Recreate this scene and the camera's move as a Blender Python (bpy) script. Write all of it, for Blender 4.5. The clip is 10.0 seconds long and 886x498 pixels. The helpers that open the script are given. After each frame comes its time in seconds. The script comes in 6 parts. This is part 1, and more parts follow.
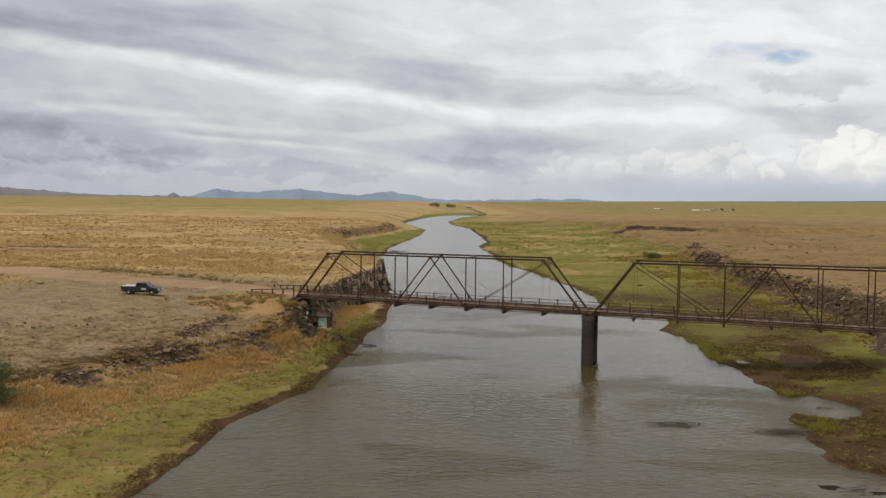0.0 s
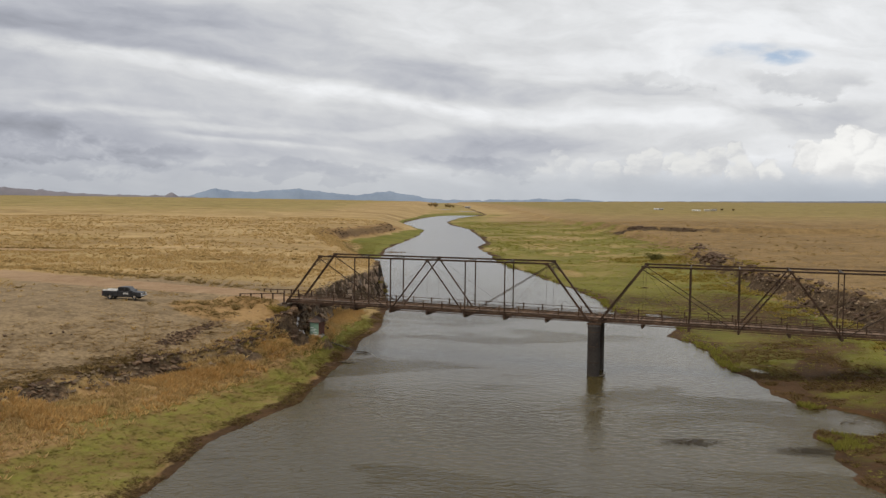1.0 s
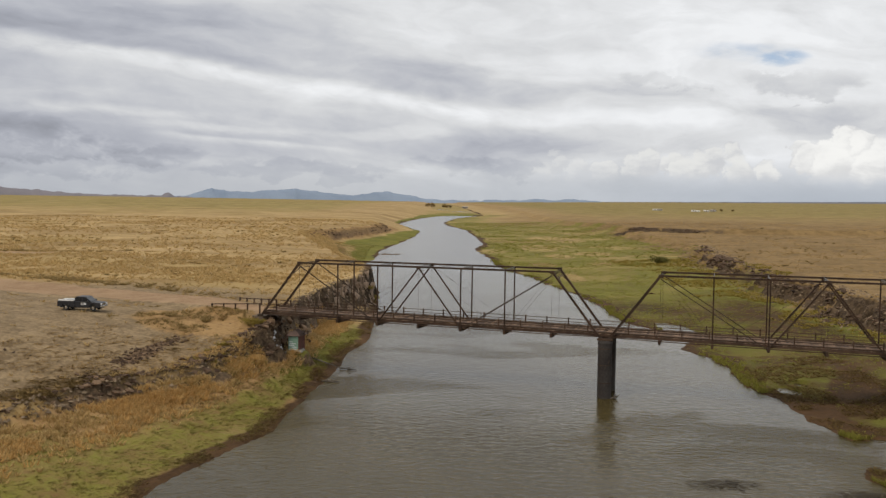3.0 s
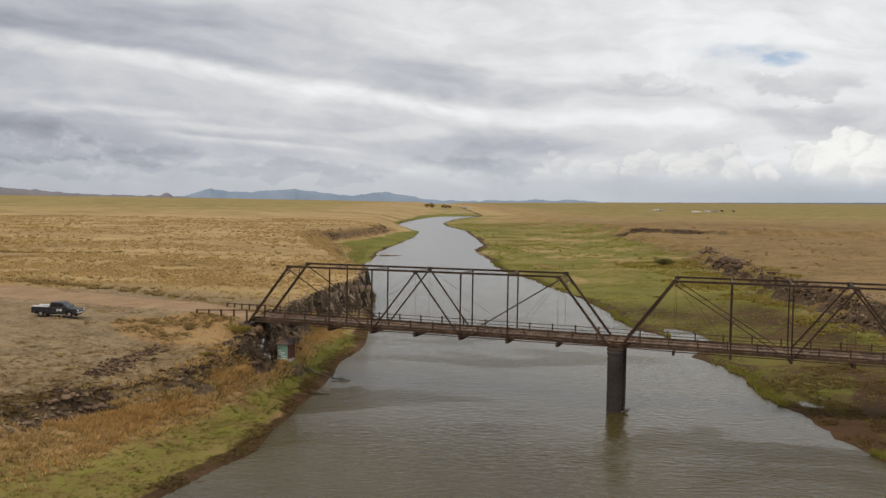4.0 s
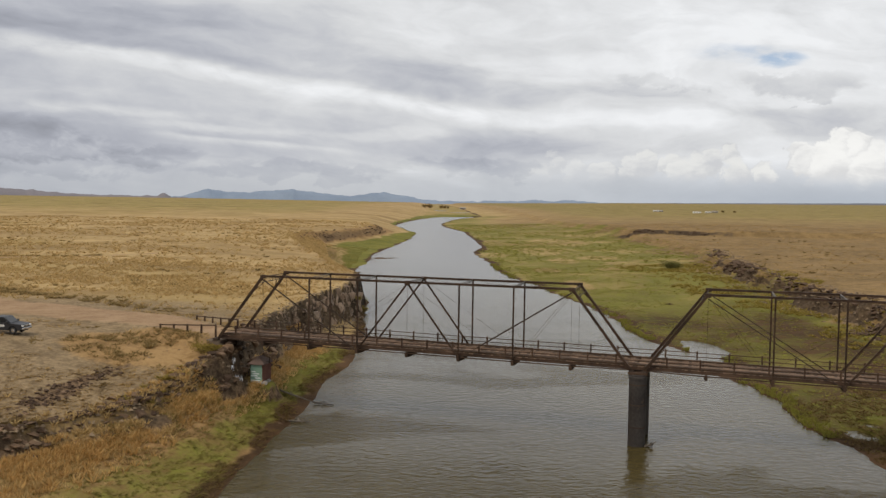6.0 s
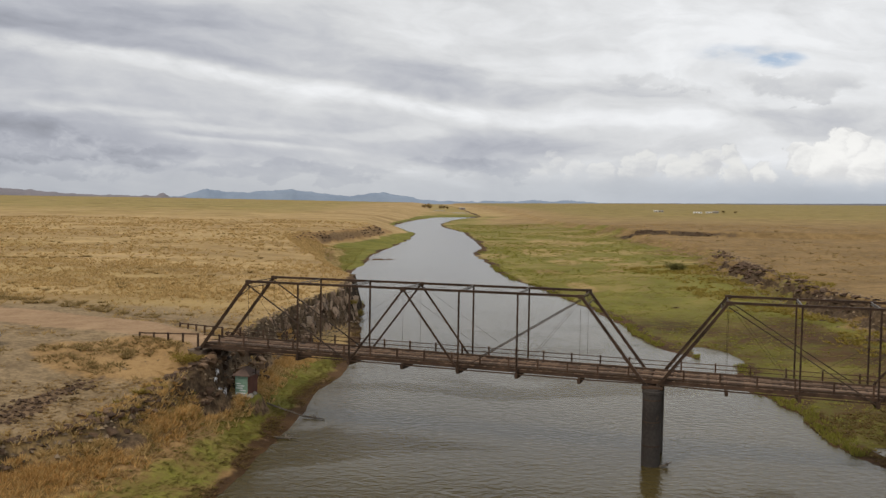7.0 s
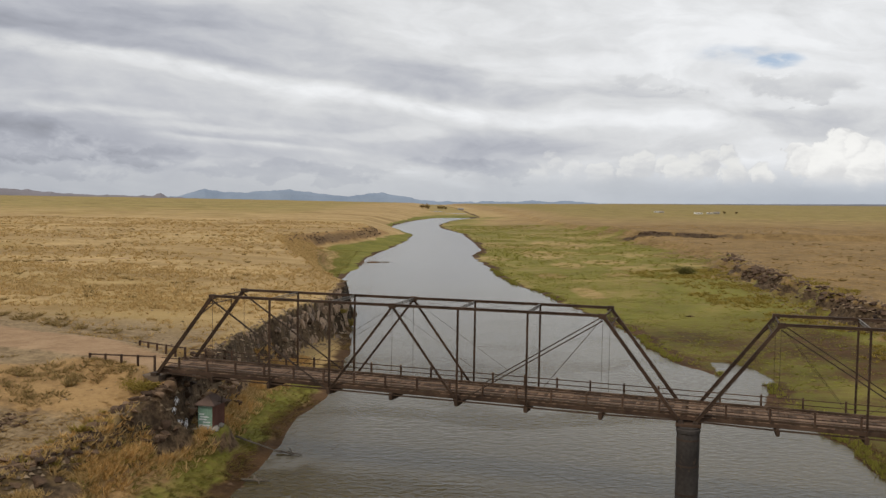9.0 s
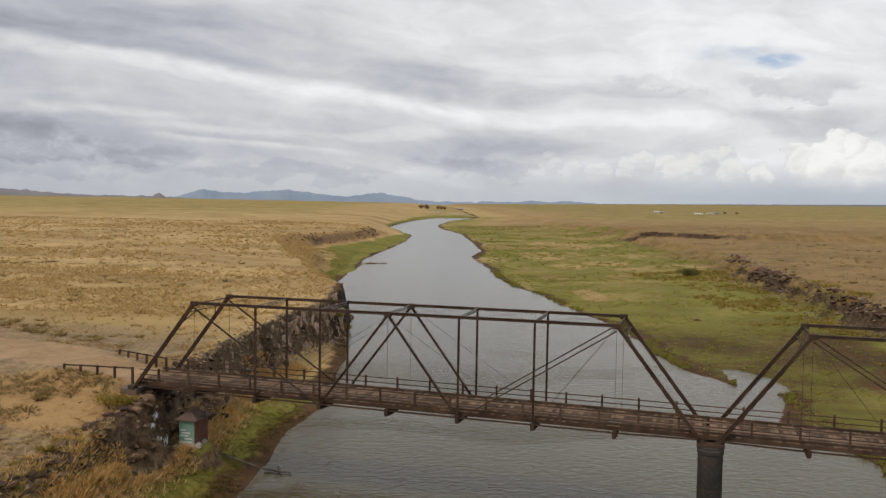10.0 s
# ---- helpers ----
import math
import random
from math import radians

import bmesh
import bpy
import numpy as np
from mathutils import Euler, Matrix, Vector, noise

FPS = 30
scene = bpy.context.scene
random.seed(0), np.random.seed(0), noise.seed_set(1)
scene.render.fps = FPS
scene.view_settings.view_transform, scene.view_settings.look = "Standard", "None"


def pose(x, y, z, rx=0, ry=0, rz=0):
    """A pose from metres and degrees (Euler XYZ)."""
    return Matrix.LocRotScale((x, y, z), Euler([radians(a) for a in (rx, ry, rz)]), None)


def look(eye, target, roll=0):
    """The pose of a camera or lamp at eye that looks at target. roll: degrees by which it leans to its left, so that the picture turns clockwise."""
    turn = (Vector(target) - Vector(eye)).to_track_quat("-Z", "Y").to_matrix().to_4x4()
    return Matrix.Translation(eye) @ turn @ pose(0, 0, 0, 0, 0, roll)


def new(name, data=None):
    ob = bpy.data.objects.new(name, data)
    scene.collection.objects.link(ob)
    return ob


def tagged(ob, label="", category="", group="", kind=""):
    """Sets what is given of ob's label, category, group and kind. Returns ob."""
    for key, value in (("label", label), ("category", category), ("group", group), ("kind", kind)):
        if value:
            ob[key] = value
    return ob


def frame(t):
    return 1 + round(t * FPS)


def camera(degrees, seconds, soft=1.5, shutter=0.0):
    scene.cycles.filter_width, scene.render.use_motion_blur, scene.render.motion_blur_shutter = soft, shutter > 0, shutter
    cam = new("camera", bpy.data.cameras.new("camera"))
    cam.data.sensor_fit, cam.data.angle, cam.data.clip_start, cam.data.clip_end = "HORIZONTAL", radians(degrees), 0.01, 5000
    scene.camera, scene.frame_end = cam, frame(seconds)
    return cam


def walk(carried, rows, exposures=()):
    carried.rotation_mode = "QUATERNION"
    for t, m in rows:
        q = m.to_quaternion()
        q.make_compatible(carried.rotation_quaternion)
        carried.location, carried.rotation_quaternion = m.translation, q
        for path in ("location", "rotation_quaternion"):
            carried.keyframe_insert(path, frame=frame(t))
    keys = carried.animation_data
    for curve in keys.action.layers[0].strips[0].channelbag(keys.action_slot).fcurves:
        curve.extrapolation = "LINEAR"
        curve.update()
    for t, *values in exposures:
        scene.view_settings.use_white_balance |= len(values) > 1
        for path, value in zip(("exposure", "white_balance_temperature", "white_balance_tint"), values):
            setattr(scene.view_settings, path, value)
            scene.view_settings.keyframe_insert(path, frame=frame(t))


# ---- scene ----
cam = camera(51.5, 10.0, soft=1.4)
PATH = [
    (0, (19.034, -132.359, 24.160), (18.4607, -130.4463, 24.0434), 0.67),
    (0.5, (17.966, -128.836, 24.167), (17.3941, -126.9228, 24.0499), 0.69),
    (1, (17.039, -125.400, 24.125), (16.4686, -123.4869, 24.0084), 0.70),
    (1.5, (16.223, -122.135, 24.074), (15.6541, -120.2216, 23.9579), 0.72),
    (2, (15.377, -118.910, 24.088), (14.8096, -116.9958, 23.9724), 0.74),
    (2.5, (14.561, -115.588, 24.107), (13.9952, -113.6736, 23.9908), 0.75),
    (4, (11.631, -104.961, 23.974), (11.0673, -103.0453, 23.8589), 0.80),
    (4.5, (10.636, -101.420, 23.935), (10.0732, -99.5043, 23.8202), 0.81),
    (5, (9.670, -97.943, 23.919), (9.1082, -96.0269, 23.8045), 0.83),
    (5.5, (8.749, -94.572, 23.924), (8.1883, -92.6561, 23.8097), 0.84),
    (7, (5.997, -84.607, 23.858), (5.4382, -82.6898, 23.7442), 0.87),
    (7.5, (5.059, -81.336, 23.851), (4.5008, -79.4191, 23.7372), 0.89),
    (8, (4.136, -78.064, 23.855), (3.5786, -76.1470, 23.7422), 0.89),
    (8.5, (3.244, -74.822, 23.873), (2.6875, -72.9044, 23.7601), 0.90),
    (9, (2.402, -71.659, 23.890), (1.8466, -69.7413, 23.7770), 0.91),
    (9.5, (1.553, -68.728, 23.870), (0.9978, -66.8098, 23.7568), 0.92),
    (10, (0.713, -66.024, 23.819), (0.1593, -64.1058, 23.7065), 0.93),
]
walk(cam, [(t, look(eye, target, roll)) for t, eye, target, roll in PATH])

# ---- world, sun ----
FX, FY = -0.2962, 0.9551      # the river's course, upstream; "s" runs along it, "r" to its right
world = bpy.data.worlds.new("overcast_sky")
scene.world = world
world.use_nodes = True


class Nodes:
    """Short hand for node trees."""

    def __init__(self, tree):
        self.tree = tree
        tree.nodes.clear()

    def add(self, kind, **props):
        n = self.tree.nodes.new(kind)
        for k, v in props.items():
            if k in n.inputs:
                self.put(n.inputs[k], v)
        return n

    def put(self, socket, v):
        if isinstance(v, bpy.types.NodeSocket):
            self.tree.links.new(v, socket)
        elif isinstance(v, (tuple, list)) and len(v) == 3 and socket.type == "RGBA":
            socket.default_value = (*v, 1)
        else:
            socket.default_value = v

    def m(self, op, a, b=0.0, c=0.0, clamp=False):
        n = self.tree.nodes.new("ShaderNodeMath")
        n.operation, n.use_clamp = op, clamp
        for i, v in enumerate((a, b, c)):
            self.put(n.inputs[i], v)
        return n.outputs[0]

    def vm(self, op, a, b=(0, 0, 0)):
        n = self.tree.nodes.new("ShaderNodeVectorMath")
        n.operation = op
        self.put(n.inputs[0], a)
        self.put(n.inputs[1], b)
        return n.outputs["Value"] if op == "DOT_PRODUCT" else n.outputs["Vector"]

    def xyz(self, x, y, z=0.0):
        n = self.tree.nodes.new("ShaderNodeCombineXYZ")
        for i, v in enumerate((x, y, z)):
            self.put(n.inputs[i], v)
        return n.outputs[0]

    def noise(self, vec, scale, detail=4.0, rough=0.55, warp=0.0):
        n = self.tree.nodes.new("ShaderNodeTexNoise")
        self.put(n.inputs["Vector"], vec)
        self.put(n.inputs["Scale"], scale)
        self.put(n.inputs["Detail"], detail)
        self.put(n.inputs["Roughness"], rough)
        self.put(n.inputs["Distortion"], warp)
        return n.outputs["Fac"]

    def ramp(self, v, lo, hi, a=0.0, b=1.0, smooth=True):
        n = self.tree.nodes.new("ShaderNodeMapRange")
        n.interpolation_type = "SMOOTHSTEP" if smooth else "LINEAR"
        for i, w in enumerate((v, lo, hi, a, b)):
            self.put(n.inputs[i], w)
        return n.outputs[0]

    def mix(self, f, a, b):
        n = self.tree.nodes.new("ShaderNodeMix")
        n.data_type = "RGBA"
        self.put(n.inputs[0], f)
        self.put(n.inputs[6], a)
        self.put(n.inputs[7], b)
        return n.outputs[2]

    def blob(self, u, v, cu, cv, ru, rv):
        """1 at the middle of an ellipse, 0 from its rim outward."""
        a = self.m("DIVIDE", self.m("SUBTRACT", u, cu), ru)
        b = self.m("DIVIDE", self.m("SUBTRACT", v, cv), rv)
        d = self.m("ADD", self.m("MULTIPLY", a, a), self.m("MULTIPLY", b, b))
        return self.ramp(d, 0.0, 1.0, 1.0, 0.0)


def build_sky():
    N = Nodes(world.node_tree)
    d = N.vm("NORMALIZE", N.add("ShaderNodeTexCoord").outputs["Generated"])
    sep = N.add("ShaderNodeSeparateXYZ", Vector=d)
    ahead = N.vm("DOT_PRODUCT", d, (FX, FY, 0))
    side = N.vm("DOT_PRODUCT", d, (FY, -FX, 0))
    w = N.m("MAXIMUM", N.m("ABSOLUTE", ahead), 0.12)
    u = N.m("DIVIDE", side, w)
    v = N.m("DIVIDE", N.m("MAXIMUM", sep.outputs[2], 0.0), w)
    # a soft overcast, brighter to the right, in long bands that sink to the right
    wob = N.m("SUBTRACT", N.noise(N.xyz(N.m("MULTIPLY", u, 5.0), N.m("MULTIPLY", v, 18.0), 9.0), 1.0, 4.0, 0.55), 0.5)
    wub = N.m("SUBTRACT", N.noise(N.xyz(N.m("MULTIPLY", u, 6.0), N.m("MULTIPLY", v, 18.0), 4.0), 1.0, 4.0, 0.55), 0.5)
    uw = N.m("ADD", u, N.m("MULTIPLY", wub, 0.16))
    vw = N.m("ADD", v, N.m("MULTIPLY", wob, 0.040))
    lean = N.m("MULTIPLY", N.m("MINIMUM", N.m("MAXIMUM", u, -1.2), 0.08), 0.145)
    vt = N.m("ADD", vw, lean)
    big = N.noise(N.xyz(N.m("MULTIPLY", uw, 1.8), N.m("MULTIPLY", vt, 16.0), 3.1), 1.0, 3.0, 0.5, 0.15)
    mid = N.noise(N.xyz(N.m("MULTIPLY", uw, 4.5), N.m("MULTIPLY", vt, 40.0), 7.7), 1.0, 3.0, 0.5, 0.2)
    soft = N.noise(N.xyz(N.m("MULTIPLY", u, 20.0), N.m("MULTIPLY", vt, 52.0), 1.3), 1.0, 5.0, 0.58, 0.3)
    k = N.ramp(u, -0.48, 0.38, 0.535, 0.80)
    k = N.m("ADD", k, N.m("MULTIPLY", N.m("SUBTRACT", big, 0.5), N.ramp(u, -0.15, 0.2, 0.46, 0.22)))
    billow = N.noise(N.xyz(N.m("MULTIPLY", uw, 9.0), N.m("MULTIPLY", vw, 19.0), 6.3), 1.0, 6.0, 0.56, 0.5)
    k = N.m("ADD", k, N.m("MULTIPLY", N.m("SUBTRACT", billow, 0.5), N.ramp(u, -0.3, 0.15, 0.14, 0.46)))
    k = N.m("ADD", k, N.m("MULTIPLY", N.m("SUBTRACT", mid, 0.5), N.ramp(u, -0.1, 0.2, 0.26, 0.10)))
    k = N.m("ADD", k, N.m("MULTIPLY", N.m("SUBTRACT", soft, 0.5), 0.17))
    # bright streaks: sharp above, soft below, with a darker belt over each
    vs = N.m("ADD", v, N.m("MULTIPLY", wob, 0.016))
    for c0, slope, start, end, amount, thick in ((0.1013, -0.145, -0.60, 0.14, 0.20, 0.020), (0.0683, -0.062, -0.50, -0.16, 0.12, 0.013), (0.0612, -0.045, -0.38, -0.06, 0.10, 0.009), (0.0410, -0.079, -0.34, -0.03, 0.13, 0.006)):
        off = N.m("SUBTRACT", vs, N.m("ADD", N.m("MULTIPLY", u, slope), c0))
        above = N.ramp(off, -0.35 * thick, 0.55 * thick, 1.0, 0.0)
        below = N.ramp(off, -1.2 * thick, 0.0)
        span = N.m("MULTIPLY", N.ramp(u, end - 0.14, end, 1.0, 0.0), N.ramp(u, start, start + 0.10))
        streak = N.m("MULTIPLY", N.m("MULTIPLY", above, below), span)
        k = N.m("ADD", k, N.m("MULTIPLY", streak, N.m("MULTIPLY", amount, N.ramp(soft, 0.25, 0.65, 0.65, 1.15))))
        dark = N.m("MULTIPLY", N.m("MULTIPLY", N.ramp(off, 0.0, 0.5 * thick), N.ramp(off, 0.9 * thick, 2.6 * thick, 1.0, 0.0)), span)
        k = N.m("ADD", k, N.m("MULTIPLY", dark, -0.32 * amount))
    for cu, cv, ru, rv, a in ((-0.03, 0.134, 0.12, 0.018, -0.10), (0.05, 0.113, 0.14, 0.022, -0.09), (0.20, 0.112, 0.14, 0.024, -0.16), (0.14, 0.087, 0.30, 0.012, 0.03), (0.07, 0.052, 0.15, 0.026, -0.15), (0.24, 0.060, 0.22, 0.022, -0.13), (0.38, 0.085, 0.12, 0.020, -0.12), (0.16, 0.148, 0.22, 0.012, 0.07),
                              (0.32, 0.185, 0.24, 0.035, 0.06), (0.0, 0.178, 0.14, 0.040, 0.06), (-0.33, 0.185, 0.22, 0.020, -0.07), (-0.030, 0.066, 0.060, 0.0080, 0.07), (-0.025, 0.028, 0.02, 0.004, 0.07), (0.47, 0.085, 0.14, 0.024, -0.10)):
        k = N.m("ADD", k, N.m("MULTIPLY", N.blob(uw, vw, cu, cv, ru, rv), a))
    # ragged low clouds
    rag = N.noise(N.xyz(N.m("MULTIPLY", u, 26.0), N.m("MULTIPLY", v, 48.0), 8.8), 1.0, 5.0, 0.58, 0.3)
    for cu, cv, ru, rv, a in ((-0.46, 0.058, 0.15, 0.036, -0.15), (-0.40, 0.028, 0.14, 0.018, -0.11), (-0.33, 0.040, 0.06, 0.013, -0.09), (-0.15, 0.026, 0.16, 0.014, -0.11), (0.406, 0.124, 0.085, 0.022, -0.17), (0.25, 0.128, 0.06, 0.012, -0.09), (0.05, 0.034, 0.10, 0.012, -0.08)):
        at = N.blob(N.m("ADD", u, N.m("MULTIPLY", wub, 0.22)), N.m("ADD", v, N.m("MULTIPLY", N.m("SUBTRACT", rag, 0.5), 0.05)), cu, cv, ru, rv)
        m = N.ramp(N.m("ADD", at, N.m("MULTIPLY", N.m("SUBTRACT", rag, 0.5), 2.8)), 0.0, 1.1)
        m = N.m("MULTIPLY", m, N.ramp(at, 0.0, 0.45))
        k = N.m("ADD", k, N.m("MULTIPLY", m, a))
    k = N.m("MINIMUM", N.m("MAXIMUM", k, 0.30), 0.88)
    cloud = N.vm("MULTIPLY", N.xyz(k, k, k), N.mix(N.ramp(k, 0.36, 0.72), (0.94, 0.98, 1.11), (0.985, 1.0, 1.02)))
    # greyer, bluer air near the horizon
    low = N.ramp(v, 0.0, 0.055, 1.0, 0.0)
    air = N.mix(N.ramp(u, -0.2, 0.5), (0.455, 0.478, 0.515), (0.375, 0.42, 0.487))
    cloud = N.mix(N.m("MULTIPLY", low, N.ramp(u, 0.0, 0.4, 0.62, 0.78)), cloud, air)
    # a bank of cumulus: rounded heads over a flat grey base
    puff = N.noise(N.xyz(N.m("MULTIPLY", u, 60.0), N.m("MULTIPLY", v, 74.0), 2.2), 1.0, 6.0, 0.58, 0.25)
    lump = N.noise(N.xyz(N.m("MULTIPLY", u, 24.0), N.m("MULTIPLY", v, 46.0), 5.2), 1.0, 5.0, 0.55, 0.3)
    uc = N.m("ADD", u, N.m("MULTIPLY", N.m("SUBTRACT", puff, 0.5), 0.034))
    vc = N.m("ADD", v, N.m("MULTIPLY", N.m("SUBTRACT", lump, 0.5), 0.034))
    heads, crest = None, None
    for cu, cv, rad in ((0.452, 0.064, 0.020), (0.470, 0.060, 0.016), (0.432, 0.055, 0.016), (0.403, 0.053, 0.014), (0.414, 0.044, 0.020), (0.492, 0.046, 0.022), (0.52, 0.044, 0.024), (0.440, 0.038, 0.030), (0.480, 0.034, 0.028), (0.328, 0.048, 0.012), (0.308, 0.042, 0.014),
                        (0.290, 0.036, 0.016), (0.262, 0.038, 0.016), (0.236, 0.040, 0.016), (0.220, 0.034, 0.015), (0.275, 0.028, 0.020), (0.335, 0.030, 0.020), (0.365, 0.028, 0.016), (0.138, 0.037, 0.012), (0.120, 0.028, 0.013), (0.160, 0.028, 0.015), (0.190, 0.028, 0.016), (0.56, 0.04, 0.03)):
        du, dv = N.m("SUBTRACT", uc, cu), N.m("SUBTRACT", vc, cv)
        d = N.m("ADD", N.m("MULTIPLY", du, du), N.m("MULTIPLY", dv, dv))
        h = N.m("SUBTRACT", 1.0, N.m("DIVIDE", d, rad * rad))
        sunny = N.m("MULTIPLY", N.ramp(h, -0.1, 0.5), N.ramp(N.m("SUBTRACT", dv, N.m("MULTIPLY", du, 0.4)), -0.8 * rad, 0.7 * rad))
        heads = h if heads is None else N.m("MAXIMUM", heads, h)
        crest = sunny if crest is None else N.m("MAXIMUM", crest, sunny)
    shape = N.m("ADD", heads, N.m("MULTIPLY", N.m("SUBTRACT", puff, 0.5), 1.8))
    cum = N.m("MULTIPLY", N.ramp(shape, -0.12, 0.50), N.ramp(N.m("ADD", v, N.m("MULTIPLY", N.m("SUBTRACT", lump, 0.5), 0.02)), 0.014, 0.032))
    lit = N.m("ADD", N.m("MULTIPLY", crest, 0.6), N.m("MULTIPLY", N.m("SUBTRACT", lump, 0.42), 1.1))
    bright = N.mix(N.ramp(u, 0.34, 0.42), (0.80, 0.80, 0.78), (0.93, 0.925, 0.90))
    grey = N.mix(N.ramp(u, 0.34, 0.42), (0.60, 0.61, 0.63), (0.70, 0.70, 0.70))
    cloud = N.mix(N.m("MULTIPLY", cum, N.ramp(u, 0.10, 0.28, 0.35, 0.92)), cloud, N.mix(N.ramp(lit, 0.0, 0.8), grey, bright))
    # open sky in a thin place
    sky = N.tree.nodes.new("ShaderNodeTexSky")
    sky.sky_type = "NISHITA"
    sky.sun_disc = False
    sky.sun_elevation = radians(48)
    sky.sun_rotation = radians(140)
    blue = N.vm("MULTIPLY", sky.outputs[0], (0.074, 0.087, 0.106))
    gap = N.noise(N.xyz(N.m("MULTIPLY", u, 22.0), N.m("MULTIPLY", v, 60.0), 5.0), 1.0, 4.0, 0.6)
    tilt = N.m("ADD", vw, N.m("MULTIPLY", N.m("SUBTRACT", u, 0.374), -0.12))
    hole = N.m("MAXIMUM", N.blob(u, tilt, 0.376, 0.1505, 0.040, 0.0095), N.m("MULTIPLY", N.blob(u, vw, 0.345, 0.156, 0.075, 0.013), 0.5))
    hole = N.m("MULTIPLY", hole, N.ramp(gap, 0.35, 0.62, 0.25, 1.0))
    out = N.mix(N.m("MULTIPLY", hole, 0.68), cloud, blue)
    bg = N.add("ShaderNodeBackground", Color=out, Strength=1.0)
    N.tree.links.new(bg.outputs[0], N.add("ShaderNodeOutputWorld").inputs[0])


build_sky()
sun = new("sun", bpy.data.lights.new("sun", "SUN"))
sun.data.energy, sun.data.angle, sun.data.color = 1.6, radians(14), (1.0, 0.89, 0.74)
sun.matrix_world = look((-60, -80, 120), (0, 0, 0))

# ---- materials ----


def material(name):
    mat = bpy.data.materials.new(name)
    mat.use_nodes = True
    N = Nodes(mat.node_tree)
    sh = N.add("ShaderNodeBsdfPrincipled")
    N.tree.links.new(sh.outputs[0], N.add("ShaderNodeOutputMaterial").inputs[0])
    return mat, N, sh


def weathered(name, dark, light, scale=3.0, rough=0.8, metal=0.0, bump=0.3, vary=0.0, stain=None, gloss=0.22):
    """Two tones in grain and in blotches, with relief; vary: from piece to piece."""
    mat, N, sh = material(name)
    p = N.add("ShaderNodeTexCoord").outputs["Object"]
    blot = N.noise(p, scale * 0.35, 3.0, 0.5, 0.4)
    grain = N.noise(p, scale * 5.0, 5.0, 0.65)
    f = N.m("ADD", N.m("MULTIPLY", blot, 0.6), N.m("MULTIPLY", grain, 0.4))
    if vary:
        rnd = N.add("ShaderNodeObjectInfo").outputs["Random"]
        f = N.m("ADD", f, N.m("MULTIPLY", N.m("SUBTRACT", rnd, 0.5), vary))
    col = N.mix(N.ramp(f, 0.32, 0.68), dark, light)
    if stain:
        col = N.mix(N.ramp(N.noise(p, scale * 1.3, 4.0, 0.6, 0.6), 0.60, 0.72), col, stain)
    N.put(sh.inputs["Base Color"], col)
    sh.inputs["Roughness"].default_value, sh.inputs["Metallic"].default_value = rough, metal
    sh.inputs["Specular IOR Level"].default_value = gloss if rough > 0.5 else 0.5
    b = N.add("ShaderNodeBump", Height=grain, Strength=bump, Distance=0.05)
    N.put(sh.inputs["Normal"], b.outputs[0])
    return mat


RUST = weathered("rusted_iron", (0.031, 0.020, 0.0135), (0.090, 0.054, 0.034), 1.2, 0.8, 0.0, 0.2)
CAISSON = weathered("caisson_iron", (0.034, 0.029, 0.026), (0.076, 0.066, 0.059), 0.7, 0.7, 0.1, 0.2, 0.0, (0.10, 0.07, 0.05))
IRON = weathered("dark_iron", (0.036, 0.025, 0.018), (0.082, 0.057, 0.042), 0.9, 0.75, 0.05, 0.2)
PLANK = weathered("deck_planks", (0.060, 0.038, 0.024), (0.225, 0.145, 0.094), 2.0, 0.85, 0.0, 0.3, 0.42)
TIMBER = weathered("rail_timber", (0.044, 0.026, 0.017), (0.105, 0.064, 0.042), 2.0, 0.85, 0.0, 0.3, 0.2)
PALE_IRON = weathered("pale_lattice_iron", (0.08, 0.072, 0.062), (0.18, 0.165, 0.145), 2.0, 0.6, 0.2, 0.2)
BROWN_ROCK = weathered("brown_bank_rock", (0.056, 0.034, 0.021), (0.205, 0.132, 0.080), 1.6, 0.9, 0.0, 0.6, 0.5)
BASALT = weathered("basalt", (0.027, 0.017, 0.0115), (0.108, 0.069, 0.044), 1.6, 0.9, 0.0, 0.6, 0.5)
MASONRY = weathered("abutment_masonry", (0.05, 0.038, 0.03), (0.15, 0.115, 0.085), 1.0, 0.9, 0.0, 0.6, 0.3, (0.42, 0.39, 0.35))
DRYWOOD = weathered("driftwood", (0.08, 0.066, 0.052), (0.20, 0.17, 0.135), 3.0, 0.9)
PAINT = weathered("black_car_paint", (0.012, 0.013, 0.016), (0.024, 0.024, 0.027), 1.0, 0.42, 0.0, 0.0)
CHROME = weathered("chrome", (0.5, 0.5, 0.5), (0.6, 0.6, 0.6), 1.0, 0.2, 0.9, 0.0)
WHITE = weathered("white_paint", (0.68, 0.68, 0.66), (0.8, 0.8, 0.78), 1.0, 0.5, 0.0, 0.0)
RUBBER = weathered("tyre_rubber", (0.018, 0.018, 0.018), (0.04, 0.038, 0.035), 4.0, 0.9, 0.0, 0.1)
LAMP = weathered("lamp_glass", (0.6, 0.6, 0.58), (0.75, 0.75, 0.72), 2.0, 0.15, 0.0, 0.0)
RED_LAMP = weathered("red_lamp_glass", (0.20, 0.01, 0.01), (0.3, 0.02, 0.02), 2.0, 0.2, 0.0, 0.0)
HUT_GREEN = weathered("hut_green_paint", (0.16, 0.27, 0.20), (0.27, 0.40, 0.31), 1.6, 0.7, 0.0, 0.1, 0.0, (0.50, 0.54, 0.48))
